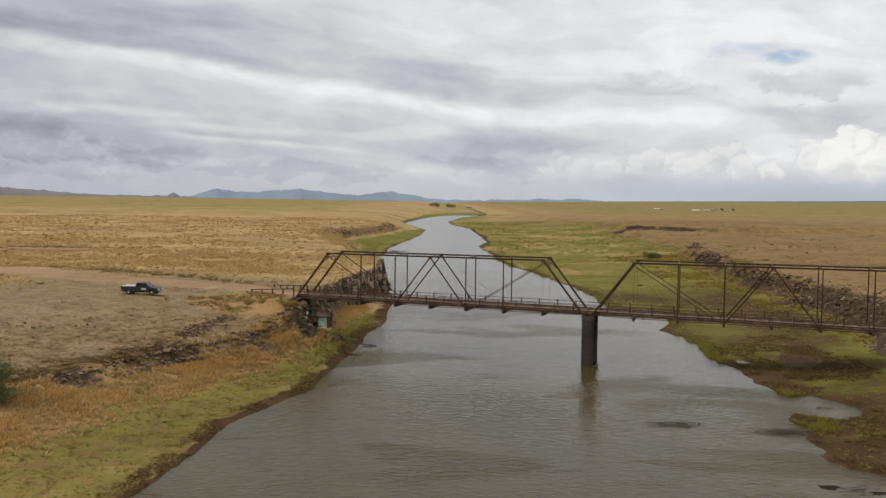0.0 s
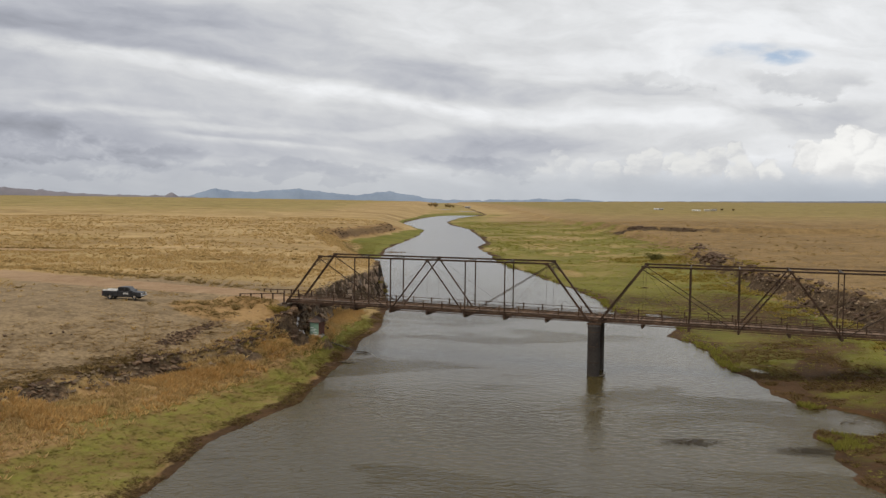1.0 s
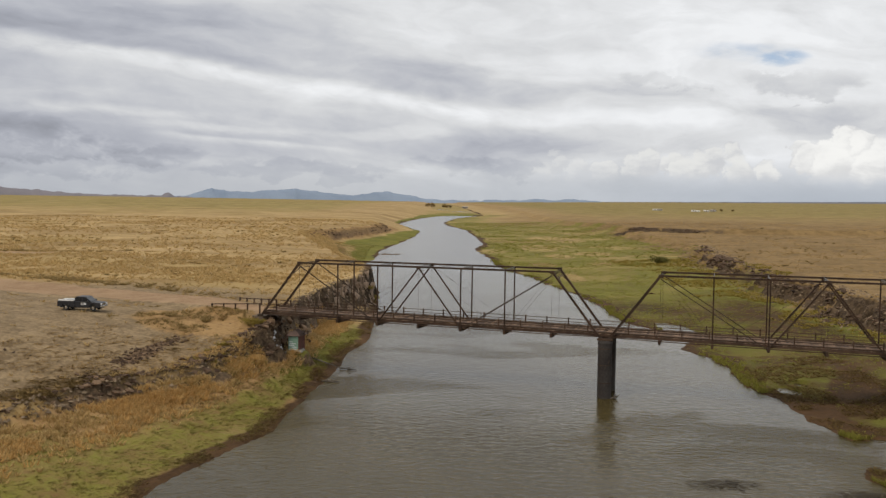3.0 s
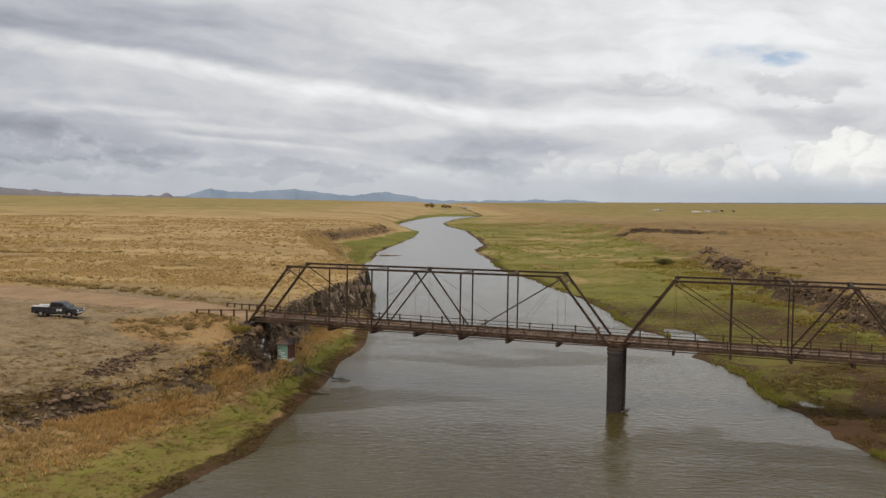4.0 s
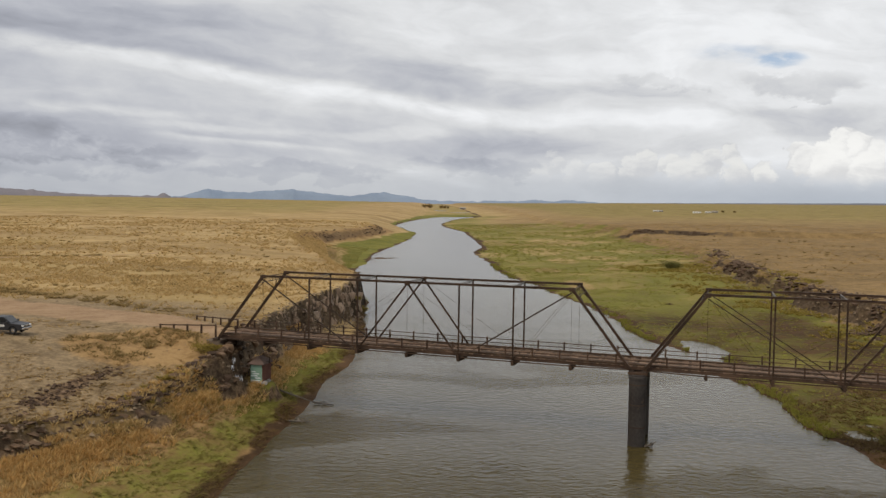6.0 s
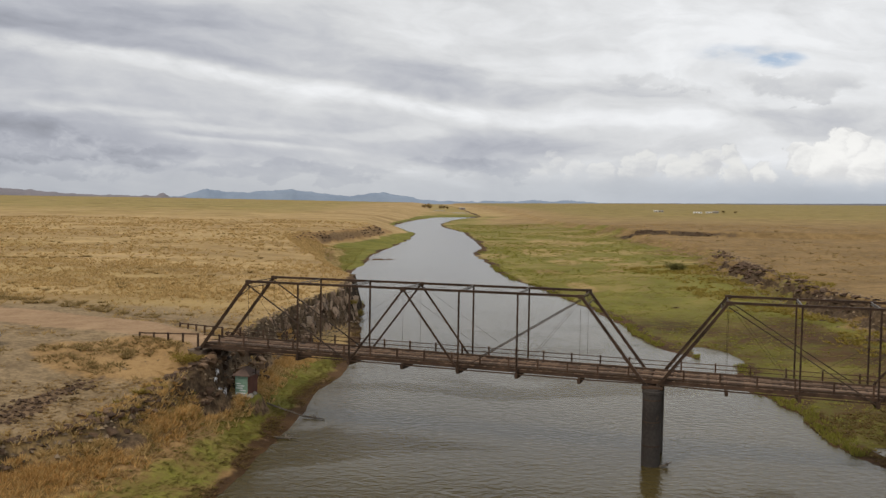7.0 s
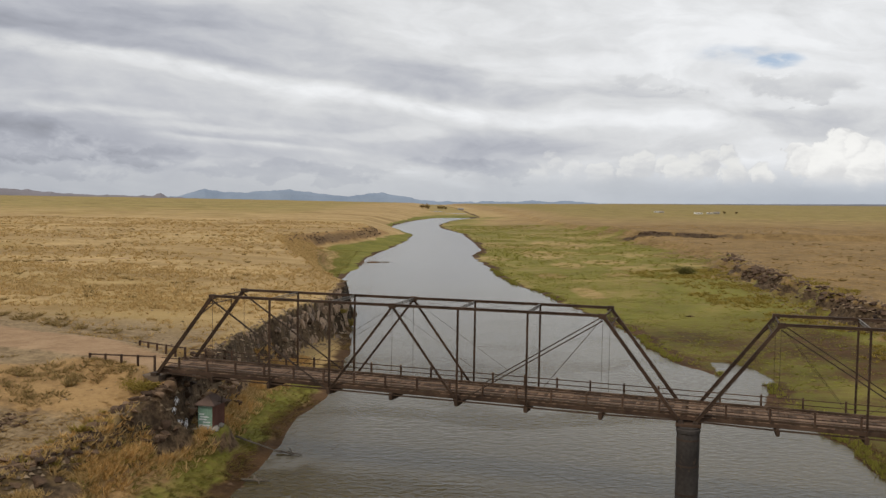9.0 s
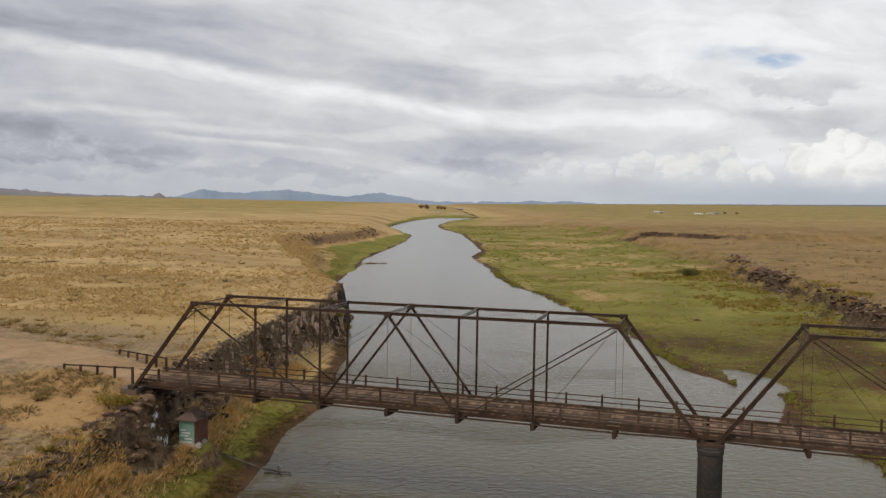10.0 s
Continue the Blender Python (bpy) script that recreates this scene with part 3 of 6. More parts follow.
    brown_r = step(fbm(x / 14 + 4, y / 14, 4) + 0.16 * (1 - step(s, 5, 45)), 0.03, 0.16) * (1 - step(fr, np.where(s < 30, 0.6, 0.25), np.where(s < 30, 1.0, 0.6))) * (s < 90)
    brim = -5 + np.clip((r - 28) * 2.2, 0, 24)
    wet = np.maximum(step(s + soft * 9, -18, -12) * (1 - step(s + soft * 9, brim, brim + 5)), 1 - step(s + soft * 10, -42, -33)) * (1 - step(fr, 0.55, 0.9))
    brown_r = np.maximum(0.6 * brown_r * (s > -4), np.maximum(wet, 0.66 * (s < -4) * (0.8 + fbm(x / 6, y / 6 + 3) * 1.4)))
    pale = step(fbm(x / 18 + 2, y / 18 + 7, 3), 0.07, 0.2) * step(s, 80, 130) * (1 - step(fr, 0.45, 0.7))
    dry = np.maximum.reduce([1 - step(ellipse(s + soft * 6, r, a, b, c, d), 0.5, 1.3) for a, b, c, d in ((164, 22.6, 15, 3.6), (216, 20, 11, 5), (258, 32, 16, 6), (272, 48, 13, 9), (216, 42, 9, 6), (320, 30, 30, 9), (400, 50, 40, 16))])
    dry = np.maximum(dry, 0.75 * step(fbm(x / 22 + 8, y / 22 + 1, 4), 0.03, 0.2) * step(s, 150, 230))
    green_r = (1 - 0.14 * pale) * (1 - 0.45 * dry) * (1 - step(fr + soft * 0.35, 0.92, 1.12)) * (1 - 0.15 * brown_r)
    green_l = green_l * np.interp(s, (-60, -38, -12, 4, 48, 60, 112, 125, 200), (0.54, 0.57, 0.60, 0.66, 0.8, 0.3, 0.3, 1.0, 1.0))
    green = np.where(left, green_l, green_r * np.interp(s, (20, 140), (1.0, 0.68)))
    green = np.where(left, green, green * (1 - 0.75 * step(s + soft * 200, 520, 800) * step(dr, 15, 60)))
    green = np.maximum(green, step(s + soft * 300, 150, 1100) * np.where(left, 0.47, 0.47) * step(np.abs(r), 60, 160))
    green = green * (1 - 0.55 * step(s + soft * 120, 980, 1150) * (1 - step(np.abs(r), 60, 200)))
    green = np.maximum(green, 0.8 * weed * (s > 100))
    gravel = left * step(back, -1, 3) * (1 - step(back + soft * 14, 46, 64)) * (1 - step(s + soft * 16, 36, 60))
    mud = np.where(left, (1 - step(dl + rough * 2.5 + soft * 4, np.where(s < 35, 0.6, 0.4), np.where(s < 0, 2.4, np.where(s < 35, 2.8, np.where(s < 118, 4.0, 1.8))))), (1 - step(dr + rough * 3.0 + soft * 6, 0.6, 4.0)))
    mud = np.maximum(np.maximum(mud, 0.8 * brown_r * (~left)), weed * (s < 100))
    mud = np.maximum(mud, (~left) * (0.52 + 0.7 * fbm(x / 16 + 3, y / 16 + 5, 3)) * (1 - step(s, 70, 170)) * (1 - step(fr, 0.75, 1.0)))
    orange = left * step(fl + rough * 0.6, 0.0, 0.2) * (1 - step(fl, 1.0, 1.08)) * (s < 120) * (1 - 0.7 * step(s, 38, 54))
    orange = np.maximum(orange, 0.9 * (1 - step(ellipse(x + soft * 6, y + soft * 6, -53.0, -4.0, 10.0, 7.5), 0.4, 1.3)))
    orange = np.maximum(orange, 0.9 * left * (s > 240) * (s < 470) * step(dl - (wl - cw), -1, 1) * (1 - step(back, 0, 3)))
    red = np.where(left, 0.0, step(fr + soft * 0.3, 0.82, 1.0))
    red = np.where(left, red, np.maximum(red, step(s + soft * 200, 480, 700) * step(dr, 15, 60)) * (1 - 0.5 * step(s + soft * 150, 330, 900)))
    red = np.maximum(red, 0.6 * left * (s > 128) * (s < 340) * step(dl - (wl - cw), -2, 3) * (1 - step(back + soft * 12, -4, 6)))
    red = np.maximum(red, 0.45 * left * step(fbm(x / 60, y / 30 + 9, 3), 0.06, 0.22))
    track = 0.62 * (1 - step(np.abs(y - np.interp(x, (-330, -186, -164, -140), (84, 92, 98, 128)) - 3 * soft), 1.4, 3.4)) * (x < -138)
    road = np.maximum(road * (x > -300), track)
    slab_l = left * step(fl, 0.94, 1.0) * (1 - step(back, -0.4, 0.8)) * (s < 130) * np.interp(s, (-31, -28, -22.5, -20.5, -18, -12.5, -9.5, 2, 8, 11), (0.0, 1.0, 1.0, 0.3, 1.0, 1.0, 0.55, 0.6, 0.7, 1.0)) * (0.75 + fbm(x / 3, y / 3) * 1.6)
    tr = (dr - (wr - cr)) / cr
    slab_r = (~left) * step(tr, -0.4, 0.0) * (1 - step(tr, 0.85, 1.15)) * (s < 300) * step(fbm(x / 9, y / 9 + 6, 3), -0.25, -0.05) * np.interp(s, (105, 117, 150, 160, 205, 215), (1.0, 0.45, 0.45, 1.0, 1.0, 0.4))
    # dark brown face of the far ledge, with its soft shadow painted in
    shaded_scar = (~left) * (1 - step(np.abs(s + soft * 8 - far_ledge(r) + 0.5) + rough * 4, 0.5, 5.0)) * step(r + soft * 20, 80, 94) * (1 - step(r, 112, 160))
    crag = 1 - step(np.abs((s + 2.0) * 0.39 - (r + 54.0) * 0.92) + 0.18 * np.abs((s + 2.0) * 0.92 + (r + 54.0) * 0.39) + rough * 1.5, 1.0, 2.2)
    stony = np.maximum.reduce([slab_l, slab_r, crag, shaded_scar, weed * (s < 100)])
    return z, np.clip(np.stack([green, road, gravel, mud, orange, red, stony], -1), 0, 1)


def ground_at(x, y):
    z, _ = land(np.array([FX * x + FY * y]), np.array([FY * x - FX * y]))
    return float(z[0])


def spread(lo, hi, fine_lo, fine_hi, d, grow):
    """Even steps within the fine stretch, growing ones outside it."""
    mid = list(np.arange(fine_lo, fine_hi, d))
    up, x, e = [], fine_hi, d
    while x < hi:
        up.append(x)
        e *= grow
        x += e
    down, x, e = [], fine_lo, d
    while x > lo:
        e *= grow
        x -= e
        down.append(x)
    return np.array(down[::-1] + mid + up + [hi])


def link_mesh(name, verts, faces, mat, smooth=False):
    me = bpy.data.meshes.new(name)
    me.from_pydata(verts, [], faces)
    me.materials.append(mat)
    if smooth:
        me.polygons.foreach_set("use_smooth", [True] * len(me.polygons))
    me.update()
    return new(name, me)


def build_ground():
    S = spread(-420, 4700, -72, 150, 0.55, 1.012)
    Rr = spread(-4300, 4300, -88, 76, 0.55, 1.035)
    s, r = np.meshgrid(S, Rr, indexing="ij")
    s, r = s.ravel(), r.ravel()
    z, zones = land(s, r)
    verts = np.stack([FX * s + FY * r, FY * s - FX * r, z], -1)
    n, m = len(S), len(Rr)
    i = (np.arange(n - 1)[:, None] * m + np.arange(m - 1)[None, :]).ravel()
    faces = np.stack([i, i + 1, i + m + 1, i + m], -1)
    me = bpy.data.meshes.new("ground")
    me.vertices.add(len(verts))
    me.vertices.foreach_set("co", verts.ravel().astype(np.float32))
    me.loops.add(faces.size)
    me.loops.foreach_set("vertex_index", faces[:, ::-1].ravel().astype(np.int32))
    me.polygons.add(len(faces))
    me.polygons.foreach_set("loop_start", (np.arange(len(faces)) * 4).astype(np.int32))
    me.polygons.foreach_set("use_smooth", np.ones(len(faces), bool))
    me.update(calc_edges=True)
    if me.polygons[len(me.polygons) // 2].normal.z < 0:
        me.flip_normals()
    for k, name in enumerate(("zone_a", "zone_b")):
        at = me.attributes.new(name, "FLOAT_COLOR", "POINT")
        rgba = np.concatenate([zones[:, 3 * k:3 * k + 3], zones[:, 6:7]], -1)
        at.data.foreach_set("color", rgba.ravel().astype(np.float32))
    me.materials.append(ground_material())
    return tagged(new("ground", me), "dry straw prairie with green river banks, bare gravel and a dirt track", "ground", kind="structure")


build_ground()

w0 = [(-400, -150), (1530, -150), (1530, 110), (-400, 110)]
tagged(link_mesh("water", [(FX * s + FY * r, FY * s - FX * r, WATER) for s, r in w0], [(0, 3, 2, 1)], water_material()),
       "murky grey-brown river water with wind ripples", "river", kind="structure")


def part(name, bm, mat, parent, label=""):
    me = bpy.data.meshes.new(name)
    bm.to_mesh(me)
    bm.free()
    me.materials.append(mat)
    ob = new(name, me)
    ob.parent = parent
    if label:
        ob["label"] = label
    return ob


def share(name, me, parent, m):
    ob = new(name, me)
    ob.parent = parent
    ob.matrix_basis = m
    return ob


def empty(name, m, label, category, group="", kind=""):
    ob = new(name)
    ob.matrix_world = m
    return tagged(ob, label, category, group, kind)


def frame_of(a, b, up=(0, 0, 1)):
    """Axes with y from a to b, z as near up as it goes; the length."""
    a, b = Vector(a), Vector(b)
    y = b - a
    length = y.length
    y.normalize()
    x = y.cross(Vector(up))
    if x.length < 1e-4:
        x = y.cross(Vector((0, 1, 0)))
    x.normalize()
    z = x.cross(y)
    m = Matrix((x, y, z)).transposed().to_4x4()
    m.translation = a
    return m, length


def bar(bm, a, b, w, h, up=(0, 0, 1), dx=0.0, dz=0.0):
    """A straight bar of section w by h from a to b."""
    m, n = frame_of(a, b, up)
    bmesh.ops.create_cube(bm, size=1.0, matrix=m @ Matrix.Translation((dx, n / 2, dz)) @ Matrix.Diagonal((w, n, h, 1)))


def box(bm, x0, x1, y0, y1, z0, z1):
    bmesh.ops.create_cube(bm, size=1.0, matrix=Matrix.Translation(((x0 + x1) / 2, (y0 + y1) / 2, (z0 + z1) / 2)) @ Matrix.Diagonal((x1 - x0, y1 - y0, z1 - z0, 1)))


def rod(bm, a, b, d, sides=6):
    m, n = frame_of(a, b)
    bmesh.ops.create_cone(bm, cap_ends=True, segments=sides, radius1=d / 2, radius2=d / 2, depth=n,
                          matrix=m @ Matrix.Translation((0, n / 2, 0)) @ pose(0, 0, 0, 90, 0, 0))


def soften(bm, width=0.02):
    bmesh.ops.bevel(bm, geom=bm.edges[:], offset=width, segments=1, affect="EDGES", profile=0.5)


def laced(bm, a, b, w, h, pitch=0.45, bars=0.05):
    """Two channels on a web plate, laced with flat bars."""
    side = Vector((0, 1, 0))
    bar(bm, a, b, 0.05, h, side, -w / 2 + 0.025)
    bar(bm, a, b, 0.05, h, side, w / 2 - 0.025)
    bar(bm, a, b, w - 0.1, 0.02, side)
    m, n = frame_of(a, b, side)
    k = max(2, int(n / pitch))
    for i in range(k):
        p, q = n * i / k, n * (i + 1) / k
        for e in (-1, 1):
            g = e if i % 2 else -e
            bar(bm, m @ Vector((-g * w / 2, p, e * h * 0.48)), m @ Vector((g * w / 2, q, e * h * 0.48)), bars, 0.015, m.to_3x3() @ Vector((0, 0, 1)))


def chord(bm, a, b, w=0.25, h=0.22):
    """A closed box chord: two channels, a cover plate above and lacing below."""
    bar(bm, a, b, 0.06, h, (0, 0, 1), -w / 2 + 0.03)
    bar(bm, a, b, 0.06, h, (0, 0, 1), w / 2 - 0.03)
    bar(bm, a, b, w + 0.08, 0.03, (0, 0, 1), 0, h / 2 + 0.015)
    m, n = frame_of(a, b)
    k = max(2, int(n / 0.5))
    for i in range(k):
        g = 1 if i % 2 else -1
        bar(bm, m @ Vector((-g * w / 2, n * i / k, -h / 2)), m @ Vector((g * w / 2, n * (i + 1) / k, -h / 2)), 0.06, 0.015)


# ---- the bridge ----
WIDTH, TOP, FOOT, SILL, DECK = 5.74, 14.85, 7.42, 7.16, 7.78


def grade(x):
    """How far the deck lies above its mean height: it falls gently towards the green flat."""
    return -0.0125 * (x + 21.0)


def to_grade(bm, x0, z0):
    """Lowers or lifts all that hangs at deck height; the top chords stay level."""
    for v in bm.verts:
        v.co.z += grade(v.co.x + x0) * min(1.0, max(0.0, (14.3 - v.co.z - z0) / 5.0))


def build_span(X, label, seed, lo, hi):
    """A through truss of eight panels whose panel points lie at X; its feet stand on pier and abutment;
    its deck reaches lo before and hi past the feet."""
    span = empty("bridge_span", Matrix.Translation((X[0], 0, FOOT)), label, "bridge", "spans of the bridge")
    o = Vector((X[0], 0, FOOT))

    def P(i, y, z):
        return Vector((X[i], y, z)) - o

    def put(name, mat, draw, note=""):
        bm = bmesh.new()
        draw(bm)
        to_grade(bm, X[0], FOOT)
        return part(name, bm, mat, span, note)

    for y in (0.0, WIDTH):
        put("end_post", RUST, lambda bm: chord(bm, P(0, y, FOOT), P(1, y, TOP)))
        put("end_post", RUST, lambda bm: chord(bm, P(8, y, FOOT), P(7, y, TOP)))
        for i in range(1, 7):
            put("top_chord", RUST, lambda bm: chord(bm, P(i, y, TOP), P(i + 1, y, TOP), 0.23, 0.19))
        for i in (2, 3, 5, 6):
            put("post", RUST, lambda bm: laced(bm, P(i, y, SILL), P(i, y, TOP - 0.1), 0.15, 0.15))
        for i in (3, 5):
            put("diagonal", RUST, lambda bm: laced(bm, P(4, y, TOP - 0.1), P(i, y, SILL + 0.1), 0.17, 0.16))
        for a, b, d in ((1, 3, 0.075), (7, 5, 0.075)):
            for e in (-0.08, 0.08):
                put("tie_rod", IRON, lambda bm: bar(bm, P(a, y + e, TOP - 0.38), P(b, y + e, SILL), 0.03, d * 1.1))
        for a, b in ((1, 2), (7, 6), (4, 2), (4, 6)):
            put("counter_rod", IRON, lambda bm: rod(bm, P(a, y, TOP - 0.15), P(b, y, SILL + 0.15), 0.026))
        for i in (1, 4, 7):
            put("hanger_rod", IRON, lambda bm: rod(bm, P(i, y, TOP - 0.1), P(i, y, SILL), 0.032))
        for i in range(8):
            for e in (-0.09, 0.09):
                z0, z1 = (FOOT if i == 0 else SILL + 0.16), (FOOT if i == 7 else SILL + 0.16)
                put("bottom_chord_bar", RUST, lambda bm: bar(bm, P(i, y + e, z0), P(i + 1, y + e, z1), 0.03, 0.085))
        for i in (1, 7, 4):
            put("pin_plate", RUST, lambda bm: box(bm, X[i] - X[0] - 0.28, X[i] - X[0] + 0.28, y - 0.18, y + 0.18, TOP - FOOT - 0.22, TOP - FOOT + 0.16))
    # portals: a lattice strut and knee braces at each end
    for i, j in ((1, 0), (7, 8)):
        d = (P(j, 0, FOOT) - P(i, 0, TOP)).normalized()
        a0, a1 = P(i, 0.1, TOP) + d * 0.1, P(i, WIDTH - 0.1, TOP) + d * 0.1
        b0, b1 = a0 + d * 0.85, a1 + d * 0.85

        def portal(bm):
            bar(bm, a0, a1, 0.09, 0.07)
            bar(bm, b0, b1, 0.09, 0.07)
            k = 7
            for q in range(k):
                p, t = q / k, (q + 1) / k
                bar(bm, a0.lerp(a1, p), b0.lerp(b1, t), 0.03, 0.02)
                bar(bm, b0.lerp(b1, p), a0.lerp(a1, t), 0.03, 0.02)
        put("portal_lattice", IRON, portal, "lattice portal strut between the end posts")
        for e0, e1 in ((b0, b0.lerp(b1, 0.24) ), (b1, b1.lerp(b0, 0.24))):
            put("knee_brace", IRON, lambda bm: bar(bm, e0 + d * 1.3, e1, 0.09, 0.06))
    for i in range(2, 7):
        def strut(bm):
            bar(bm, P(i, 0.15, TOP + 0.06), P(i, WIDTH - 0.15, TOP + 0.06), 0.12, 0.05)
            bar(bm, P(i, 0.15, TOP - 0.14), P(i, WIDTH - 0.15, TOP - 0.14), 0.12, 0.05)
            for q in range(12):
                y0, y1 = 0.2 + q * (WIDTH - 0.4) / 12, 0.2 + (q + 1) * (WIDTH - 0.4) / 12
                z0, z1 = (TOP + 0.05, TOP - 0.13) if q % 2 else (TOP - 0.13, TOP + 0.05)
                bar(bm, P(i, y0, z0), P(i, y1, z1), 0.05, 0.02)
        put("top_strut", PALE_IRON, strut)
    for i in range(1, 7):
        put("sway_rod", IRON, lambda bm: rod(bm, P(i, 0.1, TOP), P(i + 1, WIDTH - 0.1, TOP), 0.016))
        put("sway_rod", IRON, lambda bm: rod(bm, P(i + 1, 0.1, TOP), P(i, WIDTH - 0.1, TOP), 0.016))
    # floor beams, deeper in the middle, hung below the deck
    for i in range(1, 8):
        def beam(bm):
            ys = (-0.22, 0.9, WIDTH / 2, WIDTH - 0.9, WIDTH + 0.22)
            lo_z = (6.92, 6.84, 6.80, 6.84, 6.92)
            rows = []
            for y, z in zip(ys, lo_z):
                rows.append([bm.verts.new(Vector((X[i] + dx, y, zz)) - o) for dx, zz in ((-0.12, z), (0.12, z), (0.12, 7.46), (-0.12, 7.46))])
            for p, q in zip(rows, rows[1:]):
                for k in range(4):
                    bm.faces.new((p[k], p[(k + 1) % 4], q[(k + 1) % 4], q[k]))
            bm.faces.new(rows[0])
            bm.faces.new(rows[-1][::-1])
            bmesh.ops.recalc_face_normals(bm, faces=bm.faces)
        put("floor_beam", RUST, beam)
        for y in (0.0, WIDTH):
            put("beam_hanger", RUST, lambda bm: box(bm, X[i] - X[0] - 0.16, X[i] - X[0] + 0.16, y - 0.18, y + 0.18, 7.02 - FOOT, 7.28 - FOOT))
    length = X[8] - X[0]
    for y in (0.5, 1.45, 2.4, 3.35, 4.3, 5.24):
        put("stringer", TIMBER, lambda bm: box(bm, -lo, length + hi, y - 0.06, y + 0.06, 7.47 - FOOT, 7.70 - FOOT))
    for y in (0.27, WIDTH - 0.27):
        put("edge_beam", TIMBER, lambda bm: box(bm, -lo, length + hi, y - 0.07, y + 0.07, 7.44 - FOOT, 7.74 - FOOT))
        put("kerb_timber", PLANK, lambda bm: box(bm, -lo, length + hi, y + (0.12 if y < 1 else -0.30), y + (0.30 if y < 1 else -0.12), 7.80 - FOOT, 7.95 - FOOT))
    # timber rails on short posts
    step_ = (X[4] - X[2]) / 4
    count = int((length - 0.4) / step_) + 1
    for y, first in ((0.34, 0.34), (WIDTH - 0.34, 0.28)):
        for k in range(count):
            x = first * 2 * step_ + k * step_
            if x > length - 0.1:
                continue
            put("rail_post", TIMBER, lambda bm: box(bm, x - 0.075, x + 0.075, y - 0.075, y + 0.075, DECK - FOOT, DECK + 1.08 - FOOT))
        side = -1 if y < 1 else 1
        for z, hh in ((0.92, 0.07), (0.50, 0.07)):
            put("rail", TIMBER, lambda bm: box(bm, -lo, length + hi, y + (0.075 if side < 0 else -0.125), y + (0.125 if side < 0 else -0.075), DECK + z - hh / 2 - FOOT, DECK + z + hh / 2 - FOOT))
    # running boards and deck planks
    for y in (1.5, 3.6):
        for k in range(3):
            put("running_board", PLANK, lambda bm: box(bm, -lo, length + hi, y + k * 0.24, y + k * 0.24 + 0.22, DECK + 0.004 - FOOT, DECK + 0.05 - FOOT))
    bm = bmesh.new()
    box(bm, 0, 0.285, 0.22, WIDTH - 0.22, 0, 0.07)
    soften(bm, 0.012)
    me = bpy.data.meshes.new("plank")
    bm.to_mesh(me)
    bm.free()
    me.materials.append(PLANK)
    rnd = random.Random(seed)
    for k in range(int((length + lo + hi) / 0.3)):
        share("plank", me, span, pose(k * 0.3 - lo, rnd.uniform(-0.04, 0.04), DECK - 0.075 - FOOT + rnd.uniform(-0.006, 0.0) + grade(X[0] + k * 0.3 - lo), 0, 0.716, rnd.uniform(-0.25, 0.25)))
    return span


SPAN_A = (-44.85, -39.40, -33.87, -28.26, -22.65, -17.01, -11.26, -5.33, 0.56)
SPAN_B = (1.9, 7.74, 13.82, 20.1, 26.4, 32.65, 39.1, 45.3, 51.4)
build_span(SPAN_A, "rusted iron truss bridge span with plank deck and timber rails", 1, 0.0, 0.67)
build_span(SPAN_B, "rusted iron truss bridge span reaching over the green flat", 2, 0.67, 0.0)


def build_pier():
    pier = empty("bridge_pier", Matrix.Translation((1.33, 0, -1.5)), "pair of dark riveted iron caissons standing in the river", "pier")

    def column(bm):
        prof = ((-1.5, 0.85), (6.27, 0.85), (6.32, 0.91), (6.57, 0.91), (6.62, 0.8), (6.74, 0.8))
        n = 48
        rings = [[bm.verts.new((rad * math.cos(2 * math.pi * k / n), rad * math.sin(2 * math.pi * k / n), z + 1.5)) for k in range(n)] for z, rad in prof]
        for p, q in zip(rings, rings[1:]):
            for k in range(n):
                f = bm.faces.new((p[k], p[(k + 1) % n], q[(k + 1) % n], q[k]))
        bm.faces.new(rings[-1])
        bm.faces.new(rings[0][::-1])
    for y in (0.0, 4.9):
        bm = bmesh.new()
        column(bm)
        c = part("caisson", bm, CAISSON, pier)
        c.location = (0, y, 0)
        for z in (3.1, 5.3, 7.3):
            bm = bmesh.new()
            bmesh.ops.create_cone(bm, cap_ends=True, segments=40, radius1=0.872, radius2=0.872, depth=0.14, matrix=Matrix.Translation((0, y, z)))
            part("seam_band", bm, IRON, pier)
    bm = bmesh.new()
    box(bm, -0.12, 0.12, 0.9, 4.0, 1.9, 7.9)
    for z in (2.2, 4.4, 6.4, 7.8):
        box(bm, -0.2, 0.2, 0.9, 4.0, z - 0.08, z + 0.08)
    part("web_plate", bm, IRON, pier)
    bm = bmesh.new()
    box(bm, -0.95, 0.95, -0.35, WIDTH + 0.35, 8.22, 8.47)
    soften(bm, 0.03)
    part("cap_beam", bm, RUST, pier)
    for x in (-0.58, 0.52):
        for y in (0, WIDTH):
            bm = bmesh.new()
            box(bm, x - 0.25, x + 0.25, y - 0.3, y + 0.3, 8.47, 8.52)
            box(bm, x - 0.18, x + 0.18, y - 0.22, y + 0.22, 8.52, 8.64)
            part("bearing_shoe", bm, IRON, pier)


build_pier()


